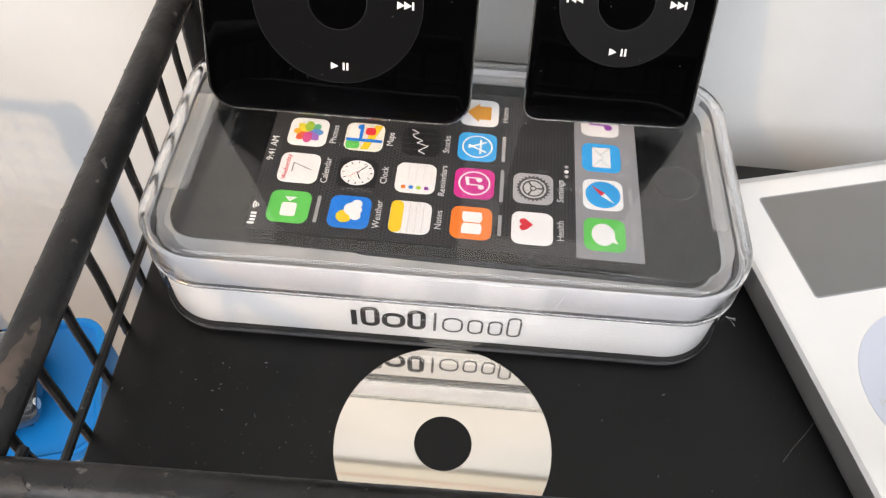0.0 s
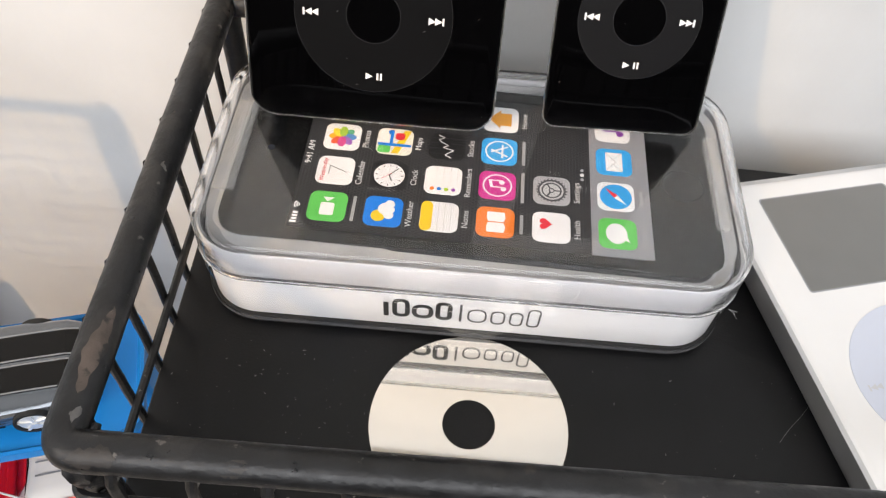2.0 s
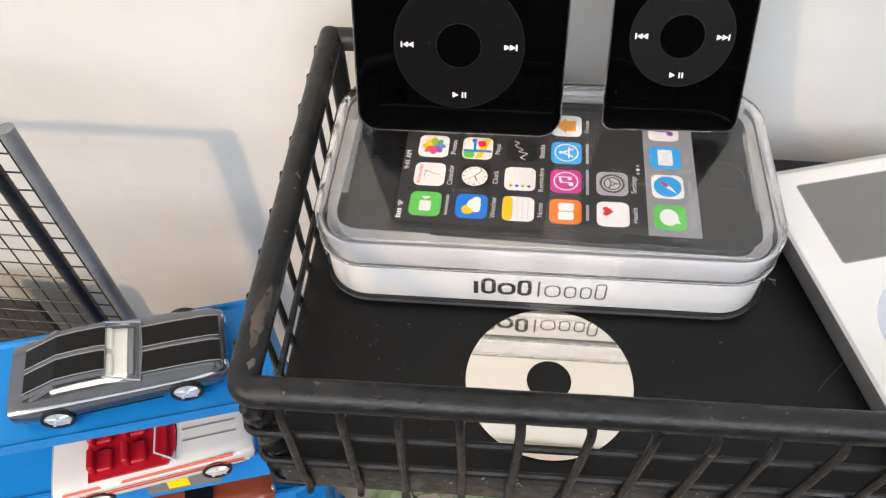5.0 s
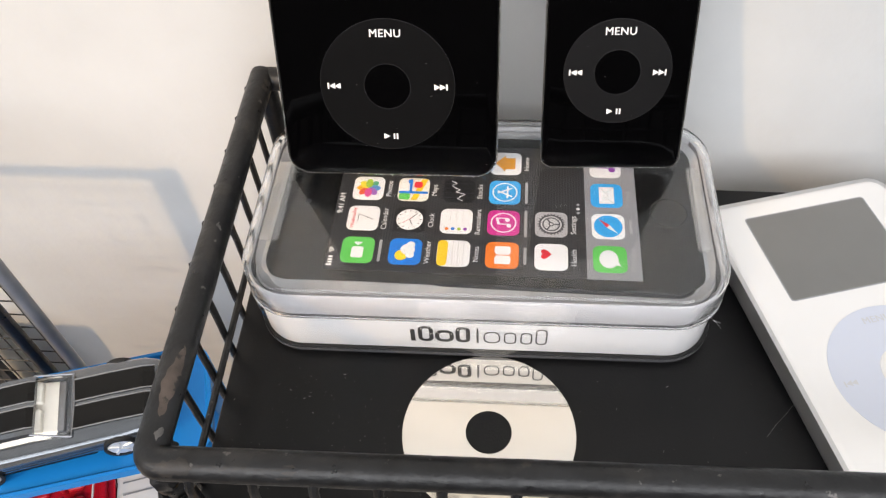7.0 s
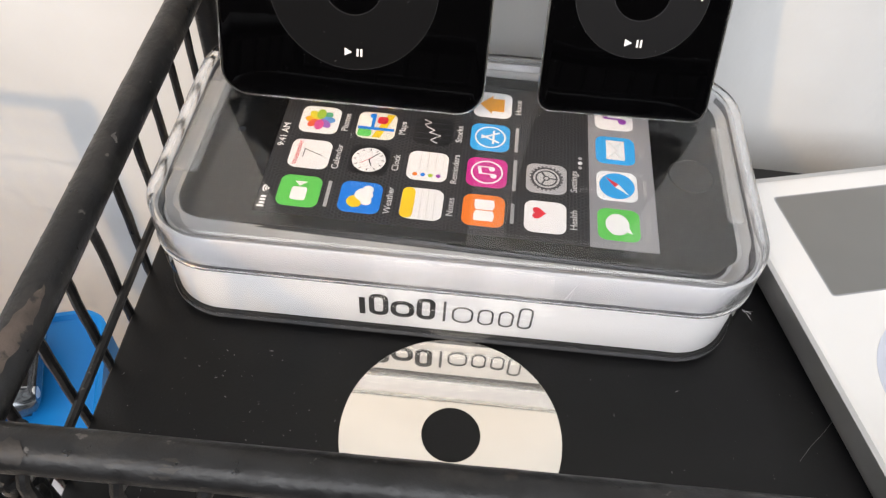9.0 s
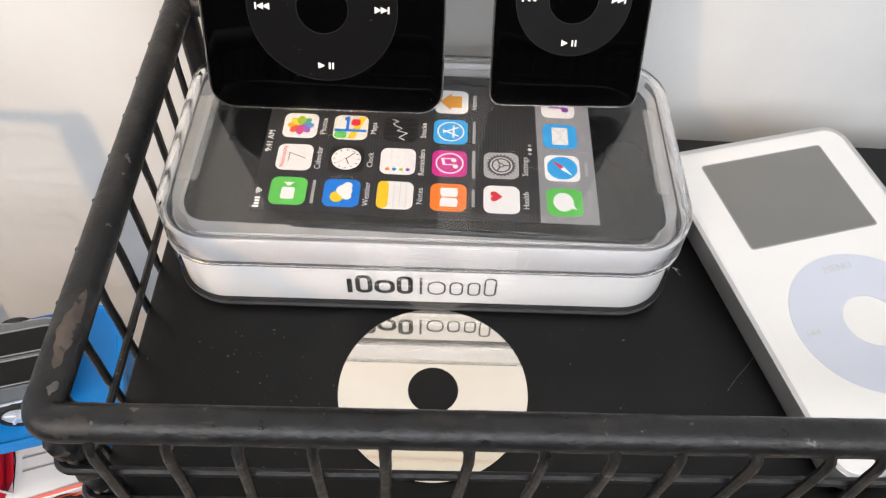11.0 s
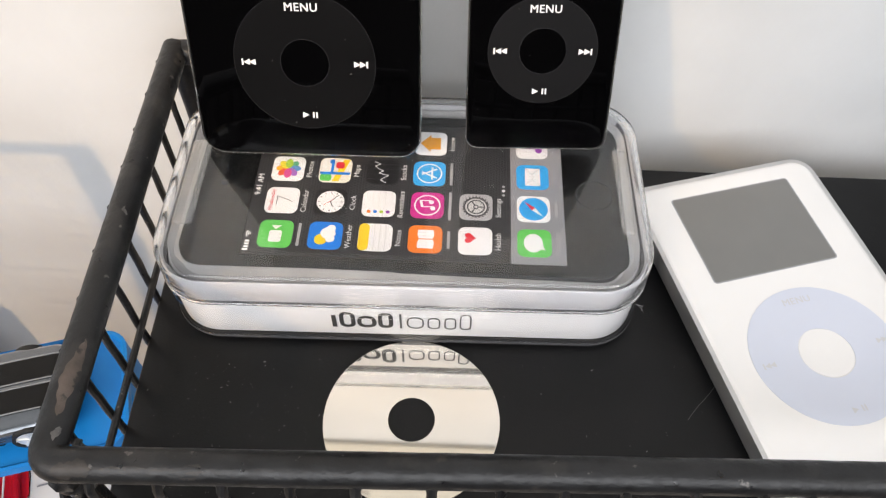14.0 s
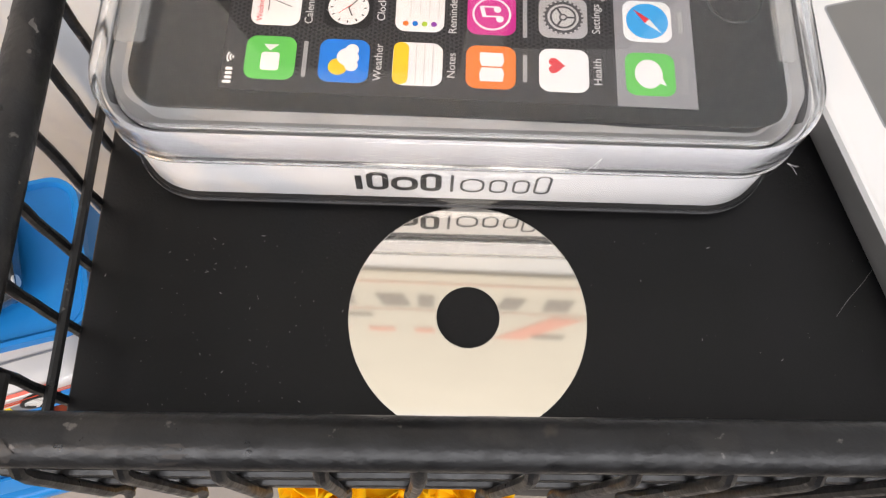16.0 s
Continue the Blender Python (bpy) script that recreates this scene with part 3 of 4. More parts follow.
def frame_shape(bm, x0, x1, z0, z1, t, r, mi=0):
    cx, cz = (x0 + x1) / 2, (z0 + z1) / 2
    o, i = rrect((x1 - x0) / 2, (z1 - z0) / 2, r, 5, cx, cz), rrect((x1 - x0) / 2 - t, (z1 - z0) / 2 - t, max(r - t, 0.0002), 5, cx, cz)
    return loft(bm, [[(x, 0.0, z) for x, z in i], [(x, 0.0, z) for x, z in o], [(x, -0.00008, z) for x, z in o], [(x, -0.00008, z) for x, z in i]], closed=True, mi=mi)


X0, BZ = -0.0199, 0.0071
FRONT = Matrix.Translation((0, -(HY - 0.0013) - 0.00010, 0))
for x0, x1, h, t in ((0.0, 0.0013, 0.0062, 0), (0.0022, 0.0066, 0.0080, 0.0012), (0.0071, 0.0125, 0.0062, 0.0012), (0.0130, 0.0172, 0.0080, 0.0012),
                     (0.0190, 0.0196, 0.0076, 0), (0.0210, 0.0258, 0.0061, 0.00045), (0.0268, 0.0304, 0.0060, 0.00045), (0.0315, 0.0349, 0.0061, 0.00045), (0.0358, 0.0391, 0.0081, 0.00045)):
    if t:
        bm = frame_shape(bmesh.new(), X0 + x0, X0 + x1, BZ, BZ + h, t, (x1 - x0) * 0.46)
    else:
        bm = box(X0 + x0, X0 + x1, -0.00008, 0.0, BZ, BZ + h)
    part("wordmark_shape", turn_bm(bm, FRONT), M_INK if x0 < 0.018 else M_INKTHIN, case, "dark printed bar")

U = 0.00015582
TOPZ = 0.0275
touch = thing("touchscreen_player", "black touchscreen music player with colourful app icons in clear case", "music player", pose(0, 0, TOPZ, 0, 0, 90))
part("body", pillow(0.0293, 0.0617, 0.0085, -0.0061, -0.0001, 0.0016, 8), M_TOUCHSIDE, touch)
part("front_glass", pillow(0.0290, 0.0614, 0.0082, -0.0006, 0.0, 0.0003, 8), M_TOUCHGLASS, touch)
part("home_button", annulus(0.0054, 0.0050, 0.00001, 0.00006, 40, cy=-0.0532), mat("button_ring", (0.022, 0.022, 0.024), 0.3), touch)
part("camera_lens", disc(0.0010, 0.00001, 0.00005, 16, cy=0.0530), mat("lens_dark", (0.03, 0.03, 0.035), 0.2), touch)


def dotted(name):
    m = mat(name, (0.05, 0.05, 0.053), 0.5)
    nt = m.node_tree
    tc = nt.nodes.new("ShaderNodeTexCoord")
    heights = []
    for off in (0.0, 0.5):
        mp = nt.nodes.new("ShaderNodeMapping")
        mp.inputs["Scale"].default_value = (1 / 0.00094, 1 / 0.00163, 0)
        mp.inputs["Location"].default_value = (off, off, 0)
        nt.links.new(tc.outputs["Object"], mp.inputs["Vector"])
        fr = nt.nodes.new("ShaderNodeVectorMath")
        fr.operation = "FRACTION"
        nt.links.new(mp.outputs["Vector"], fr.inputs[0])
        sb = nt.nodes.new("ShaderNodeVectorMath")
        sb.operation = "SUBTRACT"
        sb.inputs[1].default_value = (0.5, 0.5, 0)
        nt.links.new(fr.outputs["Vector"], sb.inputs[0])
        sc = nt.nodes.new("ShaderNodeVectorMath")
        sc.operation = "MULTIPLY"
        sc.inputs[1].default_value = (1, 1.73, 0)
        nt.links.new(sb.outputs["Vector"], sc.inputs[0])
        ln = nt.nodes.new("ShaderNodeVectorMath")
        ln.operation = "LENGTH"
        nt.links.new(sc.outputs["Vector"], ln.inputs[0])
        heights.append(ln.outputs["Value"])
    mn = nt.nodes.new("ShaderNodeMath")
    mn.operation = "MINIMUM"
    nt.links.new(heights[0], mn.inputs[0])
    nt.links.new(heights[1], mn.inputs[1])
    r = nt.nodes.new("ShaderNodeMapRange")
    r.inputs["From Min"].default_value, r.inputs["From Max"].default_value = 0.26, 0.36
    nt.links.new(mn.outputs["Value"], r.inputs["Value"])
    mix = nt.nodes.new("ShaderNodeMix")
    mix.data_type = "RGBA"
    mix.inputs["A"].default_value, mix.inputs["B"].default_value = (0.008, 0.008, 0.009, 1), (0.034, 0.034, 0.038, 1)
    nt.links.new(r.outputs["Result"], mix.inputs["Factor"])
    nt.links.new(mix.outputs["Result"], nt.nodes["Principled BSDF"].inputs["Base Color"])
    return m


screen = part("screen", box(-160 * U, 160 * U, -284 * U, 284 * U, 0.00002, 0.00008), dotted("dotted_wallpaper"), touch, "dotted dark grey home screen")
part("dock", box(-160 * U, 160 * U, -284 * U, (284 - 472) * U, 0.00009, 0.00012), mat("dock_grey", (0.22, 0.22, 0.24), 0.5), screen, "pale grey dock")
Z1, Z2, Z3 = 0.00016, 0.00020, 0.00024


def flat(name, colour):
    return mat(name, tuple(0.80 * c for c in colour), 0.45)


I_GREEN, I_WHITE, I_BLUE, I_SKY = flat("icon_green", (0.10, 0.55, 0.10)), flat("icon_white", (0.84, 0.84, 0.86)), flat("icon_blue", (0.0, 0.19, 0.72)), flat("icon_sky", (0.02, 0.36, 0.80))
I_BLACK, I_YELLOW, I_ORANGE, I_PINK = flat("icon_black", (0.012, 0.012, 0.014)), flat("icon_yellow", (0.86, 0.58, 0.02)), flat("icon_orange", (0.84, 0.20, 0.02)), flat("icon_pink", (0.60, 0.02, 0.26))
I_RED, I_GREY, I_DGREY, I_PURPLE = flat("icon_red", (0.72, 0.03, 0.05)), flat("icon_grey", (0.42, 0.42, 0.44)), flat("icon_dark_grey", (0.07, 0.07, 0.08)), flat("icon_purple", (0.28, 0.05, 0.40))
I_LINE, I_LIME = flat("icon_line", (0.55, 0.55, 0.56)), flat("icon_lime", (0.40, 0.58, 0.04))


def at(px, py):
    return Matrix.Translation(((px - 160) * U, (284 - py) * U, 0))


def g_rect(bm, x0, x1, y0, y1, mi, r=0.0, z=Z2):
    """A printed rectangle; x right and y up from the icon's middle, in points."""
    z += 2.5e-7 * (len(bm.verts) % 150)
    return poly([(x * U, y * U) for x, y in (rrect((x1 - x0) / 2, (y1 - y0) / 2, r, 4, (x0 + x1) / 2, (y0 + y1) / 2) if r else ((x0, y0), (x1, y0), (x1, y1), (x0, y1)))], z, z + 0.00002, bm, mi)


def g_poly(bm, pts, mi, z=Z2):
    z += 2.5e-7 * (len(bm.verts) % 150)
    return poly([(x * U, y * U) for x, y in pts], z, z + 0.00002, bm, mi)


def g_disc(bm, x, y, r, mi, z=Z2, n=24, squash=1.0, a=0.0):
    return g_poly(bm, [(x + r * math.cos(q) * math.cos(a) - r * squash * math.sin(q) * math.sin(a), y + r * math.cos(q) * math.sin(a) + r * squash * math.sin(q) * math.cos(a))
                       for q in [2 * math.pi * k / n for k in range(n)]], mi, z)


def g_ring(bm, x, y, r, t, mi, z=Z2):
    z += 2.5e-7 * (len(bm.verts) % 150)
    return annulus(r * U, (r - t) * U, z, z + 0.00002, 32, bm, x * U, y * U, mi)


def g_line(bm, x0, y0, x1, y1, w, mi, z=Z3):
    d = Vector((x1 - x0, y1 - y0)).normalized()
    n = Vector((-d.y, d.x)) * w / 2
    return g_poly(bm, [(x0 - n.x, y0 - n.y), (x1 - n.x, y1 - n.y), (x1 + n.x, y1 + n.y), (x0 + n.x, y0 + n.y)], mi, z)


def icon(px, py, materials, draw, label):
    bm = pillow(30 * U, 30 * U, 13 * U, 0.00010, Z1, 0.00003, 6, 1, both=False)
    draw(bm)
    part("app_icon", bm, materials, screen, label, at(px, py), smooth=False)


def d_video(bm):
    g_rect(bm, -18, 7, -11, 11, 1, 4)
    g_poly(bm, [(9, 1), (18, -9), (18, 9), (9, -1 + 2)], 1)


def d_calendar(bm):
    lettering("Wednesday", 10.5 * U, pose(0, 19 * U, Z2), bm, 1)
    g_line(bm, -9.5, 9.5, 9.5, 9.5, 1.2, 2)
    g_line(bm, 9.0, 9.5, -3, -19, 1.2, 2)


def d_photos(bm):
    for k in range(8):
        a = radians(90 - 45 * k)
        g_disc(bm, 12 * math.cos(a), 12 * math.sin(a), 11.5, 1 + k, Z2 + 0.000004 * k, 16, 0.62, a)


def d_weather(bm):
    g_disc(bm, -9, 7, 11.5, 1)
    for x, y, r in ((-7, -9, 8), (5, -3, 12), (15, -9, 8), (4, -11, 7)):
        g_disc(bm, x, y, r, 2, Z3)


def d_clock(bm):
    g_disc(bm, 0, 0, 25, 1, n=40)
    for k in range(12):
        a = radians(30 * k)
        g_line(bm, 19 * math.cos(a), 19 * math.sin(a), 22.5 * math.cos(a), 22.5 * math.sin(a), 1.6, 2)
    g_line(bm, 0, 0, -12, -5, 1.8, 2)
    g_line(bm, 0, 0, 16, -14, 1.5, 2)
    g_line(bm, 5, -4, -9, 12, 0.8, 3)


def d_maps(bm):
    g_rect(bm, -27, -10, 6, 27, 1, 5)
    g_rect(bm, -8, 26, 6, 26, 5, 6)
    g_poly(bm, [(-27, -8), (27, -26), (27, -14), (-27, 4)], 2)
    g_line(bm, -8, -28, -8, 28, 6, 3)
    g_line(bm, -8, 6, 26, 6, 5, 3)
    g_rect(bm, 4, 20, -16, 0, 4, 5, Z3 + 0.00002)
    g_disc(bm, 20, 8, 5, 3, Z3 + 0.00003)


def d_notes(bm):
    g_rect(bm, -29.5, 29.5, 11, 29.5, 1, 9)
    for y in (2, -8, -18):
        g_line(bm, -28, y, 28, y, 0.8, 2)


def d_reminders(bm):
    for k, y in enumerate((17, 5.5, -6, -17.5)):
        g_disc(bm, -19, y, 3.6, 1 + k)
        g_line(bm, -10, y - 5.5, 28, y - 5.5, 0.7, 5)


def d_stocks(bm):
    ys = (-8, 2, -4, -12, 6, -2, 9, 14, 5, 16)
    for k in range(9):
        g_line(bm, -26 + 5.6 * k, ys[k], -20.4 + 5.6 * k, ys[k + 1], 1.3, 1)
    for x in (-18, -6, 6, 18):
        g_line(bm, x, -27, x, 27, 0.5, 2)


def d_books(bm):
    for s in (-1, 1):
        g_poly(bm, [(s * 1, -13), (s * 9, -16), (s * 20, -14), (s * 20, 13), (s * 9, 14), (s * 1, 11)], 1)


def d_music(bm):
    g_ring(bm, 0, 0, 24, 2.6, 1)
    g_disc(bm, -7, -10, 4.6, 1)
    g_disc(bm, 7, -7, 4.6, 1)
    g_line(bm, -3.5, -9, -3.5, 10, 2.2, 1)
    g_line(bm, 10.5, -6, 10.5, 13, 2.2, 1)
    g_line(bm, -4.5, 9, 11.5, 12.5, 5, 1)


def d_store(bm):
    g_ring(bm, 0, 0, 24, 2.6, 1)
    g_line(bm, -11, -14, 3, 14, 3.2, 1)
    g_line(bm, 11, -14, -3, 14, 3.2, 1)
    g_line(bm, -15, -5, 15, -5, 3.2, 1)


def d_home(bm):
    g_poly(bm, [(-15, -18), (15, -18), (15, 2), (-15, 2)], 1)
    g_poly(bm, [(-22, 1), (22, 1), (0, 21)], 1, Z3)


def d_heart(bm):
    cx, cy, s = 6, 10, 0.72
    pts = []
    for k in range(28):
        t = 2 * math.pi * k / 28
        pts.append((cx + s * 16 * math.sin(t) ** 3 * 0.95, cy + s * (13 * math.cos(t) - 5 * math.cos(2 * t) - 2 * math.cos(3 * t) - math.cos(4 * t))))
    g_poly(bm, pts, 1)


def d_gear(bm):
    g_disc(bm, 0, 0, 24, 1, n=36)
    for r, t in ((23, 3.6), (16.5, 2.6), (5, 2)):
        g_ring(bm, 0, 0, r, t, 2, Z3)
    for k in range(3):
        a = radians(120 * k + 30)
        g_line(bm, 4 * math.cos(a), 4 * math.sin(a), 15 * math.cos(a), 15 * math.sin(a), 2.6, 2)
    for k in range(24):
        a = radians(15 * k)
        g_line(bm, 22 * math.cos(a), 22 * math.sin(a), 25 * math.cos(a), 25 * math.sin(a), 3, 2)


def d_bubble(bm):
    g_disc(bm, 0, 2, 20, 1, n=32, squash=0.84)
    g_poly(bm, [(-12, -10), (-4, -14), (-16, -19)], 1)


def d_compass(bm):
    g_disc(bm, 0, 0, 26, 1, n=40)
    g_poly(bm, [(-3, 3), (3, -3), (17, 17)], 2, Z3)
    g_poly(bm, [(3, -3), (-3, 3), (-17, -17)], 3, Z3)


def d_mail(bm):
    g_rect(bm, -21, 21, -14, 14, 1, 2)
    for x0, y0, x1, y1 in ((-21, 14, 0, -3), (21, 14, 0, -3), (-21, -14, -6, 1), (21, -14, 6, 1)):
        g_line(bm, x0, y0, x1, y1, 1.5, 2)


def d_tune(bm):
    g_disc(bm, -9, -13, 6.5, 2)
    g_disc(bm, 12, -9, 6.5, 1)
    g_line(bm, -4, -12, -4, 14, 3.4, 2)
    g_line(bm, 17, -8, 17, 18, 3.4, 1)
    g_line(bm, -5, 13, 18.5, 17.5, 7, 2)


PETALS = [flat("petal_%s" % n, c) for n, c in (("amber", (0.85, 0.42, 0.02)), ("yellow", (0.80, 0.66, 0.05)), ("lime", (0.36, 0.55, 0.06)), ("green", (0.10, 0.42, 0.22)),
                                             ("blue", (0.10, 0.28, 0.62)), ("violet", (0.34, 0.14, 0.50)), ("rose", (0.66, 0.08, 0.28)), ("red", (0.80, 0.12, 0.05)))]
icon(46, 57, [I_GREEN, I_WHITE], d_video, "green video call icon")
icon(122, 57, [I_WHITE, I_RED, I_DGREY], d_calendar, "white calendar icon")
icon(198, 57, [I_WHITE] + PETALS, d_photos, "white photo icon with coloured petals")
icon(46, 145, [I_BLUE, I_YELLOW, I_WHITE], d_weather, "blue weather icon")
icon(122, 145, [I_BLACK, I_WHITE, I_BLACK, I_RED], d_clock, "clock face icon")
icon(198, 145, [flat("map_cream", (0.78, 0.74, 0.66)), I_GREEN, I_YELLOW, I_BLUE, I_RED, flat("map_white", (0.82, 0.82, 0.80))], d_maps, "map icon")
icon(46, 233, [I_WHITE, I_YELLOW, I_LINE], d_notes, "yellow and white notepad icon")
icon(122, 233, [I_WHITE, I_ORANGE, I_BLUE, I_LIME, I_PURPLE, I_LINE], d_reminders, "white list icon")
icon(198, 233, [I_BLACK, I_WHITE, I_DGREY], d_stocks, "black chart icon")
icon(46, 321, [I_ORANGE, I_WHITE], d_books, "orange book icon")
icon(122, 321, [I_PINK, I_WHITE], d_music, "pink music icon")
icon(198, 321, [I_SKY, I_WHITE], d_store, "blue ring icon")
icon(274, 321, [I_WHITE, flat("home_amber", (0.86, 0.36, 0.03))], d_home, "white icon with an orange house")
icon(46, 409, [I_WHITE, I_RED], d_heart, "white icon with a red heart")
icon(122, 409, [I_GREY, I_LINE, I_DGREY], d_gear, "grey gear icon")
icon(46, 513, [I_GREEN, I_WHITE], d_bubble, "green speech bubble icon")
icon(122, 513, [I_WHITE, I_SKY, I_RED, I_WHITE], d_compass, "compass icon")
icon(198, 513, [I_SKY, I_WHITE, I_LINE], d_mail, "blue envelope icon")
icon(274, 513, [I_WHITE, I_RED, I_PURPLE], d_tune, "white note icon")
for px, py, word in ((122, 57, "Calendar"), (198, 57, "Photos"), (46, 145, "Weather"), (122, 145, "Clock"), (198, 145, "Maps"), (46, 233, "Notes"), (122, 233, "Reminders"),
                     (198, 233, "Stocks"), (274, 321, "Home"), (46, 409, "Health"), (122, 409, "Settings"), (46, 513, "Messages"), (198, 513, "Mail")):
    part("icon_caption", lettering(word, 14.2 * U, at(px, py + 41) @ Matrix.Translation((0, 0, Z1))), M_CAPTION if py > 500 else M_WORDS, screen, smooth=False)
for px, py, w in ((46, 57, 50), (46, 321, 38), (122, 321, 64), (198, 321, 54), (122, 513, 32)):
    bm = g_rect(bmesh.new(), -w / 2, w / 2, -2.6, 2.6, 0, 1.2, Z1)
    part("icon_caption", bm, M_CAPTION, screen, "small pale bar", at(px, py + 41), smooth=False)
bm = bmesh.new()
for k in range(4):
    g_rect(bm, -20 + 6 * k, -16 + 6 * k, -4, 4 if k else 6, 0, 1.0, Z1)
for r in (3, 6.5, 10):
    for k in range(6):
        a0, a1 = radians(50 + 80 * k / 6), radians(50 + 80 * (k + 1) / 6)
        g_line(bm, 16 + r * math.cos(a0), -6 + r * math.sin(a0), 16 + r * math.cos(a1), -6 + r * math.sin(a1), 2.0, 0, Z1)
part("status_mark", bm, M_PRINT, screen, "white status bars", at(28, 10), smooth=False)
part("status_clock", lettering("9:41 AM", 15 * U, at(158, 10) @ Matrix.Translation((0, 0, Z1))), M_PRINT, screen, smooth=False)
bm = g_disc(bmesh.new(), -8, 0, 3.0, 1, Z1)
g_disc(bm, 2, 0, 3.4, 0, Z1)
g_disc(bm, 12, 0, 3.0, 1, Z1)
part("page_dots", bm, [I_WHITE, I_GREY], screen, "", at(160, 459), smooth=False)


# ---------- wheel players ----------
def glyphs(wheel, print_m, cy, r, s):
    """The white printed marks of a click wheel of radius r, s the size of the marks."""
    z = 0.00024

    def tri(bm, x, y, d):
        poly([(x - d * s * 0.5, y - s * 0.5), (x + d * s * 0.5, y), (x - d * s * 0.5, y + s * 0.5)], z, z + 0.00002, bm)

    def rod(bm, x, y):
        poly([(x - s * 0.13, y - s * 0.5), (x + s * 0.13, y - s * 0.5), (x + s * 0.13, y + s * 0.5), (x - s * 0.13, y + s * 0.5)], z + 0.000002, z + 0.000022, bm)
    bm = bmesh.new()
    dx = s * 0.3 if r > 0.0145 and r < 0.016 else 0.0
    tri(bm, dx - s * 0.75, cy - r, 1)
    rod(bm, dx + s * 0.45, cy - r)
    rod(bm, dx + s * 0.95, cy - r)
    part("play_mark", bm, print_m, wheel, smooth=False)
    for d in (-1, 1):
        bm = bmesh.new()
        tri(bm, d * (r - s * 0.5), cy, d)
        tri(bm, d * (r + s * 0.4), cy, d)
        rod(bm, d * (r + s * 1.02), cy)
        part("skip_mark", bm, print_m, wheel, smooth=False)
    bm = lettering("MENU", s * 1.75, Matrix.Translation((0, cy + r, z)), spread=1.08, thick=0.00003)
    lettering("MENU", s * 1.75, Matrix.Translation((0.00008, cy + r, z - 0.000003)), bm, spread=1.08, thick=0.00003)
    part("menu_print", bm, print_m, wheel, smooth=False)


def wheel_player(name, label, m, w, h, r, wheel_r, button_r, wheel_y, depth, front, steel, wheel_m, button_m, print_m, glyph_r, glyph_s, scr, e_front=0.0009):
    """A player lying face up: x across, y along, its bottom edge at y = 0 and its face at z = 0."""
    ob = thing(name, label, "music player", m)
    part("front_shell", pillow(w / 2, h / 2, r, -depth * 0.42, 0.0, e_front, 8, 4, cy=h / 2, both=False), front, ob)
    part("back_shell", slab(w / 2 + 0.00035, h / 2 + 0.00035, r + 0.00035, [(0.0040, -depth), (0.0022, -depth + 0.0005), (0.0010, -depth + 0.0015), (0.0003, -depth + 0.0030), (0, -depth + 0.0048), (0, -0.0007), (0.0001, -0.0006)], 8, cy=h / 2), steel, ob, "polished steel back")
    wheel = part("click_wheel", annulus(wheel_r, button_r, -0.0004, 0.00016, 72, cy=wheel_y), wheel_m, ob)
    part("centre_button", disc(button_r - 0.00015, -0.0004, 0.00012, 48, cy=wheel_y, e=0.00008), button_m, ob)
    # lighter ring imitates the highlight along the wheel's edge; a second outlines the button
    if front is M_GLOSSBLACK:
        part("edge_glint", annulus(wheel_r + 0.00012, wheel_r + 0.00001, -0.0004, 0.00020, 72, cy=wheel_y), M_WHEELEDGE, ob, "thin grey ring standing in for the wheel edge's highlight")
        part("button_edge", annulus(button_r + 0.00003, button_r - 0.00012, -0.0004, 0.00019, 56, cy=wheel_y), M_WHEELEDGE, ob, "thin rim of the centre button")
    glyphs(wheel, print_m, wheel_y, glyph_r, glyph_s)
    if front is M_GLOSSBLACK:
        rn, bm = random.Random(int(w * 1e5)), bmesh.new()
        for _ in range(24):
            x, y, s, a = rn.uniform(-w * 0.47, w * 0.47), rn.uniform(0.003, h * 0.7), 10 ** rn.uniform(-4.5, -4.1), rn.uniform(0, 3.14)
            l = s * rn.choice((1, 1, 2, 5))
            c, d = math.cos(a), math.sin(a)
            poly([(x + l * c, y + l * d), (x - s * d, y + s * c), (x - l * c, y - l * d), (x + s * d, y - s * c)], 0.0002, 0.00026, bm)
        tagged(part("dust_specks", bm, M_DUST, ob, "pale dust specks", smooth=False), kind="stuff")
    x0, x1, y0, y1 = scr
    fr = part("screen_frame", slab((x1 - x0) / 2 + 0.0004, (y1 - y0) / 2 + 0.0004, 0.0011, [(0, -0.0002), (0, 0.00006)], 4, cx=(x0 + x1) / 2, cy=(y0 + y1) / 2), M_LCDRIM if print_m is not M_PRINT else M_GLOSSBLACK, ob)
    part("screen", slab((x1 - x0) / 2, (y1 - y0) / 2, 0.0008, [(0, 0.0), (0, 0.0001)], 4, cx=(x0 + x1) / 2, cy=(y0 + y1) / 2), M_LCD if print_m is not M_PRINT else M_TOUCHGLASS, ob, "unlit grey screen")
    return ob


LIDZ = 0.0322
wheel_player("wheel_music_player", "large glossy black click-wheel music player leaning on the wall", pose(-0.0280, 0.0075, LIDZ + 0.0002, 90 - 20.0, 0, 0.5),
             0.0618, 0.1035, 0.0062, 0.0190, 0.0066, 0.0277, 0.0110, M_GLOSSBLACK, M_STEEL, M_WHEEL, M_GLOSSBLACK, M_PRINT, 0.0150, 0.00175, (-0.0256, 0.0256, 0.0575, 0.0965))
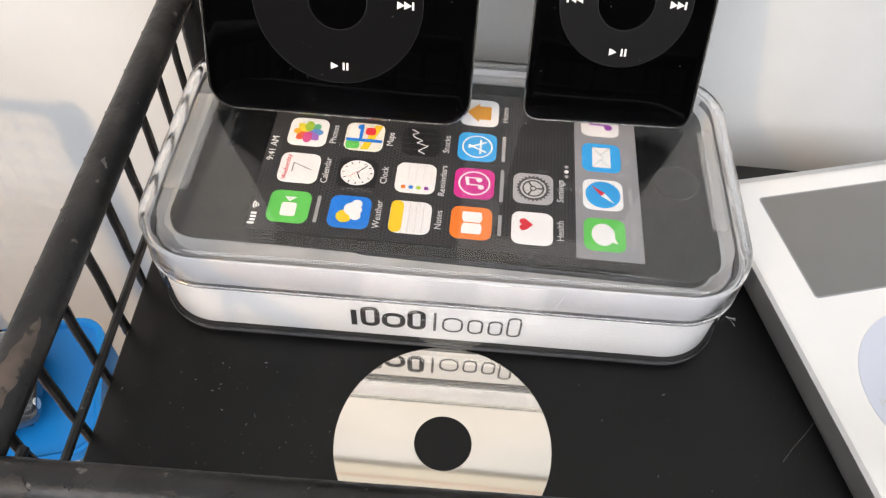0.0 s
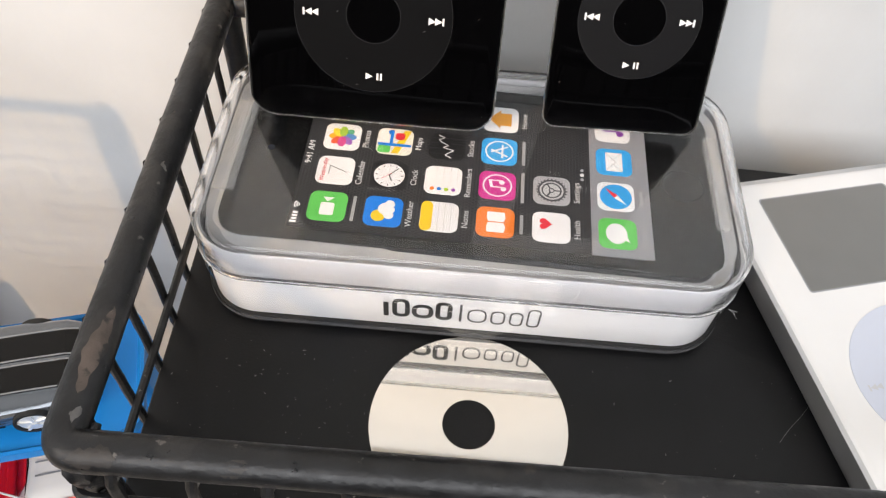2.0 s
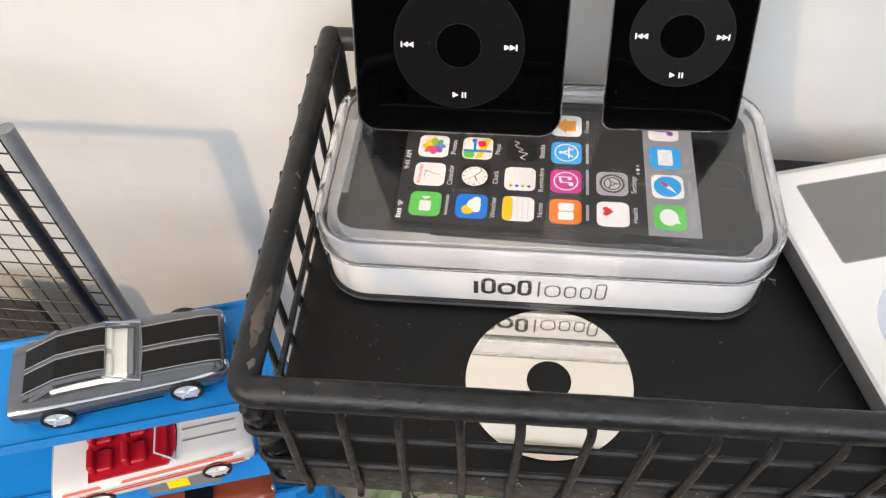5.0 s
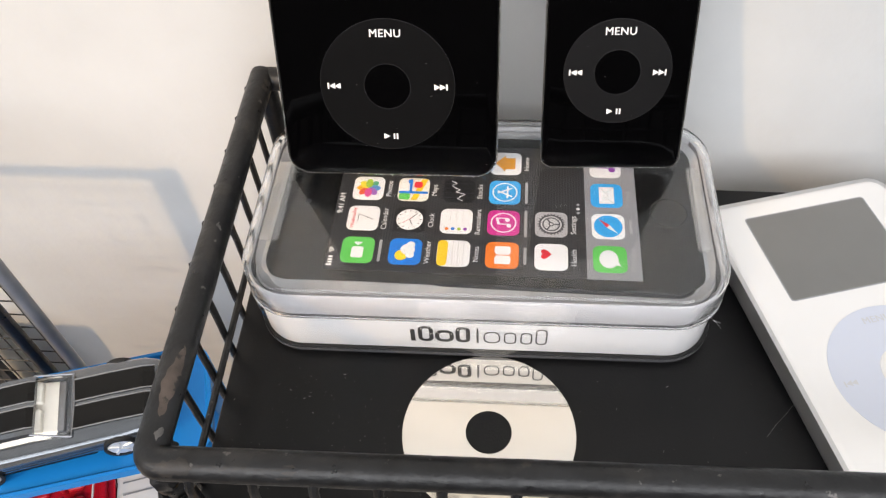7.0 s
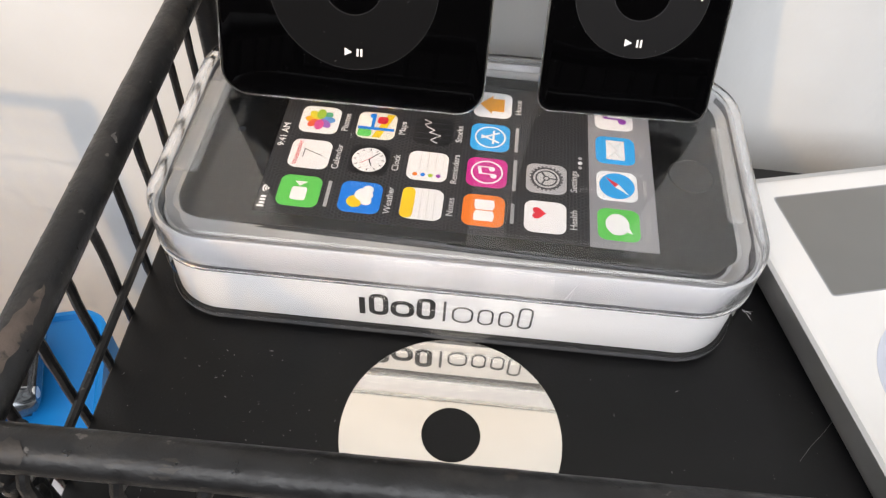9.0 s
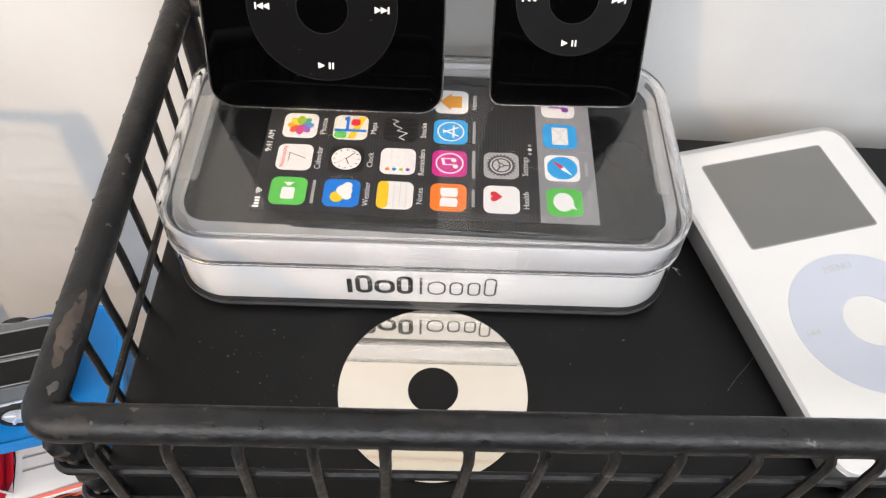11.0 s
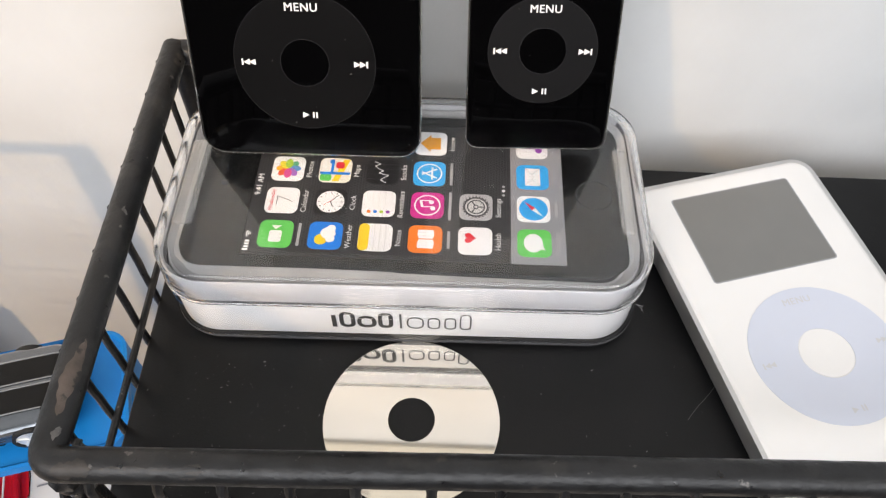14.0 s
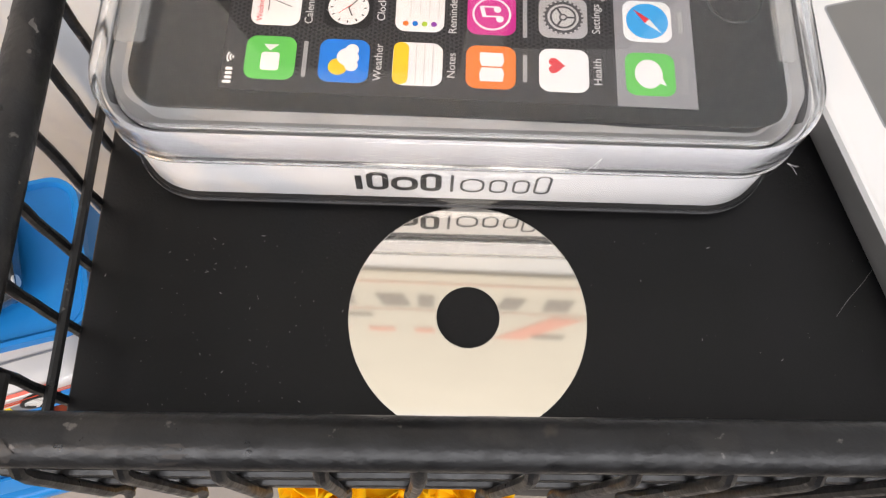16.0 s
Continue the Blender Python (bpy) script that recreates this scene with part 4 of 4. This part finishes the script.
wheel_player("slim_music_player", "slim glossy black click-wheel music player leaning on the wall", pose(0.0361, 0.0130, LIDZ + 0.0002, 90 - 21, 0, 2.0),
             0.0400, 0.0900, 0.0034, 0.0148, 0.0064, 0.0292, 0.0069, M_GLOSSBLACK, M_STEEL, M_WHEEL_SLIM, M_GLOSSBLACK, M_PRINT, 0.0114, 0.00170, (-0.0155, 0.0155, 0.0555, 0.0815))
WT = pose(0.1271, -0.0740, 0.0108, 0, 0, 16.5)
wheel_player("white_music_player", "white click-wheel music player with grey screen lying on the board", WT,
             0.0608, 0.1040, 0.0062, 0.0212, 0.0076, 0.104 - 0.0670, 0.0106, M_WHITEPL, M_WORNSTEEL, M_GREYWHEEL, M_WHITEPL, flat("wheel_white", (0.80, 0.80, 0.82)), 0.0170, 0.0017,
             (-0.0195, 0.0195, 0.104 - 0.0388, 0.104 - 0.0075), 0.0026)


# ---------- toy tower and cars ----------
HEAD = 17.0
tower = thing("toy_car_tower", "bright blue plastic toy car rack with stacked decks", "toy rack", pose(-0.0855, -0.0548, 0, 0, 0, HEAD))
DECKS = (-0.0360, -0.0760, -0.1160, -0.1560, -0.1960)
for k, z in enumerate(DECKS):
    deck = part("deck", shell(0.070, 0.0215, 0.008, [(0.0006, z - 0.0030), (0, z - 0.0024), (0, z + 0.0012)], [(0.0022, z), (0.0012, z + 0.0012)], 6), M_BLUE, tower, m=Matrix.Translation((-0.070, 0.0215, 0)))
    if k:
        apron = part("apron", loft(bmesh.new(), [[(x0, -0.0244 + 0.0030 * q, z0), (x1, -0.0244 + 0.0030 * q, z0), (x1, -0.0195, z0), (x0, -0.0195, z0)]
                                                for q, z0, x0, x1 in ((0, z - 0.0115, -0.055, 0.060), (0, z - 0.0105, -0.056, 0.061), (0.9, z - 0.0005, -0.057, 0.062), (1, z + 0.0002, -0.056, 0.061))]), M_BLUE, tower, "sloping front edge", Matrix.Translation((-0.070, 0.0215, 0)))
        part("sticker", loft(bmesh.new(), [[(x, -0.0246 + 0.0030 * q - d, z0) for x in (0.012, 0.040)] + [(x, -0.0244 + 0.0030 * q, z0) for x in (0.040, 0.012)]
                                           for q, z0, d in ((0.1, z - 0.0092, 0.0), (0.8, z - 0.0020, 0.0))]), M_STICKER, apron, "grey sticker", smooth=False)
        part("sticker_mark", loft(bmesh.new(), [[(x, -0.0248 + 0.0030 * q, z0) for x in (0.020, 0.028)] + [(x, -0.0244 + 0.0030 * q, z0) for x in (0.028, 0.020)]
                                                for q, z0 in ((0.25, z - 0.0078), (0.65, z - 0.0036))]), M_YELLOW, apron, "yellow mark", smooth=False)
part("end_panel", pillow(0.0020, 0.010, 0.0015, -0.2400, -0.0365, 0.001, cx=-0.0030, cy=0.030), M_BLUE, tower)
part("end_panel", pillow(0.0020, 0.010, 0.0015, -0.2400, -0.0365, 0.001, cx=-0.137, cy=0.030), M_BLUE, tower)
part("foot", pillow(0.072, 0.024, 0.008, TABLE_Z, TABLE_Z + 0.012, 0.003, cx=-0.070, cy=0.0215), M_BLUE, tower)


def hull(bm, sections, mi=0):
    """A car body skinned over cross-sections (x, half width, bottom, top, shoulder)."""
    loops = []
    for x, w, zb, zt, sh in sections:
        half = [(w * 0.80, zb), (w * 0.97, zb + (zt - zb) * 0.18), (w, zb + (zt - zb) * 0.55), (w * 0.97, zt - sh), (w * 0.86, zt - sh * 0.35), (w * 0.55, zt)]
        loops.append([(x, -y, z) for y, z in half] + [(x, y, z) for y, z in reversed(half)])
    return loft(bm, loops, mi=mi)


def ribbon(bm, pts, y0, y1, mi=0, lift=0.00018):
    """A painted band along a line of (x, z)."""
    v = [[bm.verts.new((x, y, z + lift)) for y in (y0, y1)] for x, z in pts]
    for a, b in zip(v, v[1:]):
        bm.faces.new((a[0], b[0], b[1], a[1])).material_index = mi
    return bm


def wheels(car, base_f, base_r, half, r=0.0053):
    for x in (base_f, base_r):
        for s in (-1, 1):
            m = pose(x, s * half, r, 90, 0, 0)
            t = part("wheel", annulus(r, r * 0.83, -0.0022, 0.0022, 28), M_TYRE, car, "black tyre", m)
            bm = disc(r * 0.84, -0.0020, 0.0019, 24, e=0.0005)
            for q in range(5):
                a = radians(72 * q)
                turn = Matrix.Rotation(a, 4, "Z")
                b2 = box(-0.0004, 0.0004, 0.0006, r * 0.78, 0.0018, 0.0023)
                turn_bm(b2, turn)
                me = bpy.data.meshes.new("spoke")
                b2.to_mesh(me)
                b2.free()
                bm.from_mesh(me)
                bpy.data.meshes.remove(me)
                b3 = box(-0.0004, 0.0004, 0.0006, r * 0.78, -0.0024, -0.0019)
                turn_bm(b3, turn)
                me = bpy.data.meshes.new("spoke")
                b3.to_mesh(me)
                b3.free()
                bm.from_mesh(me)
                bpy.data.meshes.remove(me)
            part("rim", bm, M_CHROME, t, "chrome rim")


# grey striped coupe
car = thing("toy_car", "dark grey metallic toy coupe with black stripes on a blue deck", "toy car", pose(-0.1395, -0.0492, DECKS[0], 0, 0, 19.0), "toy cars on the rack")
BODY = [(-0.0360, 0.0118, 0.0050, 0.0098, 0.001), (-0.0345, 0.0136, 0.0036, 0.0120, 0.0018), (-0.0280, 0.0146, 0.0030, 0.0132, 0.002), (-0.0150, 0.0149, 0.0028, 0.0134, 0.002),
        (0.0040, 0.0149, 0.0028, 0.0130, 0.002), (0.0200, 0.0147, 0.0028, 0.0126, 0.002), (0.0310, 0.0142, 0.0030, 0.0118, 0.002), (0.0350, 0.0132, 0.0036, 0.0106, 0.002), (0.0360, 0.0120, 0.0050, 0.0095, 0.001)]
part("body", hull(bmesh.new(), BODY), M_CARGREY, car)
part("cabin_glass", hull(bmesh.new(), [(-0.0275, 0.0112, 0.0126, 0.0134, 0.0004), (-0.0170, 0.0108, 0.0126, 0.0182, 0.001), (-0.0030, 0.0108, 0.0126, 0.0186, 0.001), (0.0080, 0.0116, 0.0126, 0.0131, 0.0003)]), M_CARGLASS, car, "clear windows").visible_shadow = False
part("interior", hull(bmesh.new(), [(-0.0200, 0.0096, 0.0122, 0.0150, 0.001), (-0.0120, 0.0096, 0.0122, 0.0160, 0.001), (-0.0040, 0.0096, 0.0122, 0.0158, 0.001), (0.0045, 0.0096, 0.0122, 0.0132, 0.0005)]), M_CREAM, car, "cream interior")
ROOF = [(-0.0290, 0.0133), (-0.0220, 0.0162), (-0.0170, 0.0183), (-0.0100, 0.01875), (-0.0030, 0.01865), (-0.0012, 0.0181)]
bm = bmesh.new()
loft(bm, [[(x, -0.0108, z - 0.0012), (x, 0.0108, z - 0.0012), (x, 0.0104, z + 0.0001), (x, 0.006, z + 0.0004), (x, -0.006, z + 0.0004), (x, -0.0104, z + 0.0001)] for x, z in ROOF])
part("roof", bm, M_CARGREY, car)
HOOD = [(0.0090, 0.0130), (0.0200, 0.0127), (0.0310, 0.0119), (0.0345, 0.0109)]
bm = bmesh.new()
for s in (-1, 1):
    for line, up, w in ((ROOF, 0.0005, 0.0080), (HOOD, 0.0002, 0.0088)):
        ribbon(bm, line, *sorted((s * 0.0012, s * w)), 0, up)
part("stripe", bm, M_STRIPE, car, "matte black stripes", smooth=False)
bm = bmesh.new()
for s in (-1, 1):
    for line, up, w in ((ROOF, 0.00056, 0.0081), (HOOD, 0.00026, 0.0089)):
        ribbon(bm, line, *sorted((s * 0.0006, s * 0.0011)), 0, up)
        ribbon(bm, line, *sorted((s * w, s * (w + 0.0005))), 0, up)
part("pinstripe", bm, M_SILVERLINE, car, "silver pinstripes", smooth=False)
bm = bmesh.new()
for s in (-1, 1):
    tube([(-0.0020, s * 0.0106, 0.0182), (0.0086, s * 0.0116, 0.0130)], 0.00035, 6, bm)
    tube([(-0.0265, s * 0.0108, 0.0134), (-0.0170, s * 0.0106, 0.0182)], 0.0007, 6, bm)
tube([(0.0086, -0.0116, 0.0130), (0.0092, 0, 0.0132), (0.0086, 0.0116, 0.0130)], 0.00035, 6, bm)
for s in (-1, 1):
    part("seat", pillow(0.0014, 0.0040, 0.001, 0.0130, 0.0168, 0.0007, cx=-0.0010, cy=s * 0.0050), M_CREAM, car, "cream seat back")
part("dashboard", pillow(0.0012, 0.0092, 0.0008, 0.0122, 0.0140, 0.0005, cx=0.0056), M_CARTRIM, car, "grey dashboard")
part("window_trim", bm, M_CARTRIM, car, "grey window trim")
bm = bmesh.new()
for s in (-1, 1):
    box(-0.020, 0.014, min(s * 0.0149, s * 0.01515), max(s * 0.0149, s * 0.01515), 0.0052, 0.0057, bm)
part("sill_line", bm, M_STRIPE, car, "black line", smooth=False)
for s in (-1, 1):
    part("headlight", turn_bm(disc(0.0017, 0, 0.0006, 14, e=0.0002), pose(0.0355, s * 0.0092, 0.0082, 0, 80, 0)), M_CHROME, car)
part("base", box(-0.033, 0.033, -0.0122, 0.0122, 0.0020, 0.0036), M_BLACKWIN, car)
wheels(car, 0.0215, -0.0205, 0.0134)

# white and red convertible
car = thing("toy_car", "white toy convertible with red stripes and red interior", "toy car", pose(-0.1368, -0.0612, DECKS[1], 0, 0, 20.5), "toy cars on the rack")
part("body", hull(bmesh.new(), [(x, w, zb, zt + 0.0006, sh) for x, w, zb, zt, sh in BODY]), M_CARWHITE, car)
bm = bmesh.new()
loft(bm, [[(-0.0215, -0.0118, z), (0.0062, -0.0118, z), (0.0095, -0.006, z), (0.0095, 0.006, z), (0.0062, 0.0118, z), (-0.0215, 0.0118, z)] for z in (0.0120, 0.0143)])
part("tub", bm, M_REDINT, car, "glossy red interior")
for x in (-0.0165, -0.0045):
    for s in (-1, 1):
        sx = part("seat", pillow(0.0030, 0.0042, 0.0015, 0.0140, 0.0165, 0.001, cx=x + 0.001, cy=s * 0.0054), M_REDINT, car)
        part("seat_back", pillow(0.0012, 0.0042, 0.001, 0.0140, 0.0196, 0.0009, cx=x - 0.0028, cy=s * 0.0054), M_REDINT, car)
part("dashboard", pillow(0.0014, 0.0106, 0.001, 0.0138, 0.0160, 0.0008, cx=0.0058), M_REDINT, car)
bm = bmesh.new()
loft(bm, [[(0.0092 - d, -0.0112, 0.0138), (0.0102 - d, 0, 0.0138), (0.0092 - d, 0.0112, 0.0138), (0.0036 - d, 0.0096, 0.0204), (0.0044 - d, 0, 0.0206), (0.0036 - d, -0.0096, 0.0204)] for d in (0, 0.0004)])
part("windscreen", bm, M_REDGLASS, car, "tinted windscreen").visible_shadow = False
part("windscreen_frame", tube([(0.0092, -0.0112, 0.0138), (0.0036, -0.0096, 0.0204), (0.0044, 0, 0.0206), (0.0036, 0.0096, 0.0204), (0.0092, 0.0112, 0.0138)], 0.0004, 6), M_CARWHITE, car)
bm = bmesh.new()
for s in (-1, 1):
    for z0, z1 in ((0.0086, 0.0094), (0.0105, 0.0108)):
        y = s * 0.0150
        box(-0.0330, 0.0325, min(y, y + s * 0.0002), max(y, y + s * 0.0002), z0, z1, bm)
for s in (-1, 1):
    for y0, z0, y1, z1 in ((0.01335, 0.01277, 0.01425, 0.01208),):
        v = [[bm.verts.new((x, s * yy, zz)) for yy, zz in ((y0, z0), (y1, z1))] for x in (-0.031, -0.01, 0.01, 0.029)]
        for a, b in zip(v, v[1:]):
            bm.faces.new((a[0], a[1], b[1], b[0]))
part("side_stripe", bm, M_CARRED, car, "red side stripes", smooth=False)
bm = bmesh.new()
for s in (-1, 0, 1):
    ribbon(bm, [(0.0120, 0.0136), (0.0200, 0.0133), (0.0310, 0.0125)], s * 0.0045 - 0.0003, s * 0.0045 + 0.0003)
part("hood_rib", bm, M_SILVERLINE, car, smooth=False)
part("base", box(-0.033, 0.033, -0.0122, 0.0122, 0.0020, 0.0036), M_CHROME, car)
wheels(car, 0.0215, -0.0205, 0.0134)

# brick-red wagon
car = thing("toy_car", "brick-red toy wagon with black windows on a lower deck", "toy car", pose(-0.1370, -0.0630, DECKS[2], 0, 0, 20.0), "toy cars on the rack")
part("body", hull(bmesh.new(), BODY), M_BROWN, car)
part("cabin", hull(bmesh.new(), [(-0.0330, 0.0122, 0.0122, 0.0150, 0.0015), (-0.0280, 0.0112, 0.0122, 0.0200, 0.002), (0.0020, 0.0110, 0.0122, 0.0200, 0.002), (0.0130, 0.0122, 0.0122, 0.0134, 0.0005)]), M_BROWN, car)
for s in (-1, 1):
    for x0, x1 in ((-0.0265, -0.0140), (-0.0120, 0.0005), (0.0018, 0.0075)):
        q = 0.0030 if x1 > 0.005 else 0.0
        bm = bmesh.new()
        loft(bm, [[(x0, s * (0.0119 + d), 0.0138), (x1, s * (0.0119 + d), 0.0138), (x1 - q, s * (0.0108 + d), 0.0188 - q * 0.8), (x0, s * (0.0108 + d), 0.0188)] for d in (-0.0004, 0.0006)])
        part("side_window", bm, M_BLACKWIN, car, "black window", smooth=False)
bm = bmesh.new()
loft(bm, [[(0.0032 + d, -0.0094, 0.0194), (0.0032 + d, 0.0094, 0.0194), (0.0122 + d, 0.0104, 0.0142), (0.0122 + d, -0.0104, 0.0142)] for d in (0.0, 0.0008)])
part("windscreen", bm, M_BLACKWIN, car, "black window", smooth=False)
for s in (-1, 1):
    part("headlight", turn_bm(disc(0.0017, 0, 0.0006, 14, e=0.0002), pose(0.0355, s * 0.0092, 0.0082, 0, 80, 0)), M_CHROME, car)
part("base", box(-0.033, 0.033, -0.0122, 0.0122, 0.0020, 0.0036), M_CHROME, car)
wheels(car, 0.0215, -0.0205, 0.0134)


# ---------- wire rack beside the basket ----------
rack = thing("mesh_rack", "dark wire mesh rack with a grey corner post", "rack")
GX, GY = -0.1735, 0.0
part("corner_post", tube([(GX, GY, TABLE_Z), (GX, GY, 0.032)], 0.0028, 12), M_GREYROD, rack, "grey painted post")
part("inner_post", tube([(GX - 0.0105, GY - 0.004, TABLE_Z), (GX - 0.0100, GY - 0.004, 0.030)], 0.0027, 12, rough=0.08, seed=2), M_IRON, rack, "rusty dark post")
for k in range(13):
    x = GX - 0.0045 - 0.0092 * k
    part("wire", tube([(x, GY, TABLE_Z), (x, GY, 0.030)], 0.00032, 6), M_IRON, rack)
for k in range(30):
    z = TABLE_Z + 0.004 + 0.0092 * k
    part("wire", tube([(GX, GY - 0.0008, z), (GX - 0.12, GY - 0.0008, z)], 0.00032, 6), M_IRON, rack)
# rail above the visible part, added to cast a shadow line on the wall
part("top_rail", tube([(GX, GY, 0.030), (GX - 0.12, GY, 0.030)], 0.0022, 10), M_GREYROD, rack, "unseen grey rail added for its shadow on the wall")
# added sheet that makes the far part behind the mesh dark
part("backing", box(GX - 0.13, GX - 0.066, GY + 0.020, GY + 0.023, TABLE_Z, -0.112), M_BACKING, rack, "dark sheet behind the mesh")


# ---------- flowers and clutter on the table ----------
def flower(x, y, z, r, seed):
    ob = thing("flower", "bright orange-yellow artificial flower with ruffled petals", "flower", pose(x, y, TABLE_Z), "flowers in the pot")
    rn = random.Random(seed)
    zz = z - TABLE_Z
    part("stem", tube([(-x * 0.2, 0.0, 0.03), (-x * 0.05, 0, zz * 0.6), (0, 0, zz - 0.004)], 0.0014, 8), M_STEM, ob)
    bm = bmesh.new()
    for layer, (n, rr, lift) in enumerate(((9, 1.0, 12), (8, 0.82, 32), (7, 0.6, 52), (5, 0.4, 68))):
        for k in range(n):
            a = 360 / n * k + rn.uniform(-12, 12)
            L, W = r * rr * rn.uniform(0.88, 1.1), r * rr * 0.42
            m = Matrix.Translation((0, 0, zz + 0.001 * layer)) @ pose(0, 0, 0, rn.uniform(-14, 14), 0, a) @ pose(0, 0, 0, 0, -lift + rn.uniform(-8, 8), 0)
            rows = []
            for j in range(6):
                t = j / 5
                w = W * math.sin(math.pi * min(1, 0.12 + 0.80 * t)) + 0.0004
                rows.append([m @ Vector((L * t, w * q, L * (0.10 * math.sin(7 * q + seed + k) * t + 0.18 * q * q * t - 0.16 * t * t))) for q in (-1, -0.5, 0, 0.5, 1)])
            v = [[bm.verts.new(p) for p in row] for row in rows]
            for a0, b0 in zip(v, v[1:]):
                for j in range(4):
                    bm.faces.new((a0[j], a0[j + 1], b0[j + 1], b0[j]))
    me_part = part("petals", bm, M_PETAL, ob, "ruffled orange petals")
    sol = me_part.modifiers.new("thick", "SOLIDIFY")
    sol.thickness = 0.0003
    return ob


flower(-0.0360, -0.0800, -0.150, 0.0235, 3)
flower(0.0125, -0.0760, -0.152, 0.0195, 8)
flower(-0.0090, -0.0900, -0.175, 0.0170, 5)
flower(0.1040, -0.0560, -0.190, 0.0110, 6)
pot = thing("plant_pot", "dark grey glazed pot holding flowers and leaves", "pot", pose(0.0, -0.030, TABLE_Z))
part("pot_body", loft(bmesh.new(), [[(x, y, z) for x, y in ring(r, 32)] for r, z in ((0.026, 0.0), (0.030, 0.003), (0.036, 0.030), (0.034, 0.034), (0.031, 0.033), (0.029, 0.024))]), M_POTGREY, pot)
plant = thing("leafy_sprig", "pale green artificial leaves in the pot", "plant", pose(-0.030, -0.022, TABLE_Z))
part("stem", tube([(0.02, -0.004, 0.03), (0.01, 0, 0.05), (0.0, 0.0, 0.075)], 0.0012, 6), M_STEM, plant)
for k in range(22):
    rn = random.Random(60 + k)
    a, t = rn.uniform(0, 360), rn.uniform(0.2, 1)
    L, W = rn.uniform(0.014, 0.024), rn.uniform(0.005, 0.008)
    m = Matrix.Translation((rn.uniform(-0.045, 0.035), rn.uniform(-0.018, 0.018), 0.03 + 0.045 * t)) @ pose(0, 0, 0, 0, 0, a) @ pose(0, 0, 0, rn.uniform(-30, 30), rn.uniform(-35, 15), 0)
    bm = bmesh.new()
    v = []
    for j in range(7):
        u = j / 6
        w = W * math.sin(math.pi * (0.06 + 0.90 * u)) + 0.0002
        v.append([bm.verts.new(m @ Vector((L * u, w * q, 0.003 * abs(q) - 0.006 * u * u))) for q in (-1, 0, 1)])
    for a0, b0 in zip(v, v[1:]):
        for j in range(2):
            bm.faces.new((a0[j], a0[j + 1], b0[j + 1], b0[j]))
    lf = part("leaf", bm, M_LEAF, plant)
    s = lf.modifiers.new("thick", "SOLIDIFY")
    s.thickness = 0.0004
jar = thing("jar", "dark jar with a pearly white lid on the table", "jar", pose(0.0670, -0.0500, TABLE_Z))
part("jar_body", pillow(0.031, 0.028, 0.006, 0, 0.048, 0.003), M_DARK, jar)
part("lid", pillow(0.0200, 0.0180, 0.010, 0.0482, 0.056, 0.003), M_SILVER, jar, "pearly white lid")
bx = thing("card_box", "small beige cardboard box on the table", "box", pose(0.1270, -0.0560, TABLE_Z, 0, 0, 2))
part("box_body", pillow(0.0260, 0.020, 0.001, 0, 0.046, 0.0006), M_BEIGE, bx)
part("lid", pillow(0.0265, 0.0205, 0.001, 0.0465, 0.052, 0.0006), M_BEIGE, bx)
bx = thing("wooden_box", "dark red-brown wooden box on the table", "box", pose(0.2010, -0.0560, TABLE_Z, 0, 0, -1))
part("box_body", pillow(0.044, 0.024, 0.002, 0, 0.045, 0.001), M_WOODRED, bx)
part("lid", pillow(0.0445, 0.0245, 0.002, 0.0455, 0.054, 0.0015), M_WOODRED, bx)

# sign on the wall above the basket, seen in the mirror
sign = thing("wall_sign", "cream printed sign on the wall above the basket", "sign", pose(0.0, WALL_Y - 0.0005, 0.0))
part("panel", box(-0.30, 0.30, -0.002, 0.0003, 0.30, 0.86), M_POSTER, sign)
bm = bmesh.new()
for k, (w, lean) in enumerate(((0.017, 0), (0.012, 0.004), (0.018, -0.003), (0.014, 0), (0.019, 0.005), (0.011, 0), (0.017, 0.006), (0.015, -0.004), (0.018, 0), (0.013, 0.005), (0.016, 0))):
    x = -0.155 + 0.0285 * k
    loft(bm, [[(x + q * lean, y, z), (x + w + q * lean, y, z), (x + w + q * lean, -0.0021, z), (x + q * lean, -0.0021, z)] for q, z, y in ((0, 0.345, -0.0025), (1, 0.371, -0.0025))])
for x0, x1, z0, z1 in ((-0.10, -0.045, 0.392, 0.401), (0.075, 0.10, 0.436, 0.448)):
    box(x0, x1, -0.0025, -0.0021, z0, z1, bm)
part("letter_bars", bm, M_SHADE, sign, "row of dark bars")
bm = bmesh.new()
for x0, x1, z0, z1, d in ((0.082, 0.106, 0.388, 0.452, -0.036), (-0.115, -0.092, 0.425, 0.443, 0), (-0.080, -0.066, 0.430, 0.442, 0), (-0.050, -0.030, 0.430, 0.442, 0), (-0.015, 0.000, 0.430, 0.442, 0), (-0.30, 0.30, 0.318, 0.3195, 0), (-0.30, 0.30, 0.3795, 0.3805, 0)):
    loft(bm, [[(x0 + q * d, -0.0025, z), (x1 + q * d, -0.0025, z), (x1 + q * d, -0.0021, z), (x0 + q * d, -0.0021, z)] for q, z in ((0, z0), (1, z1))])
part("red_bars", bm, M_PALERED, sign, "pale red bars")
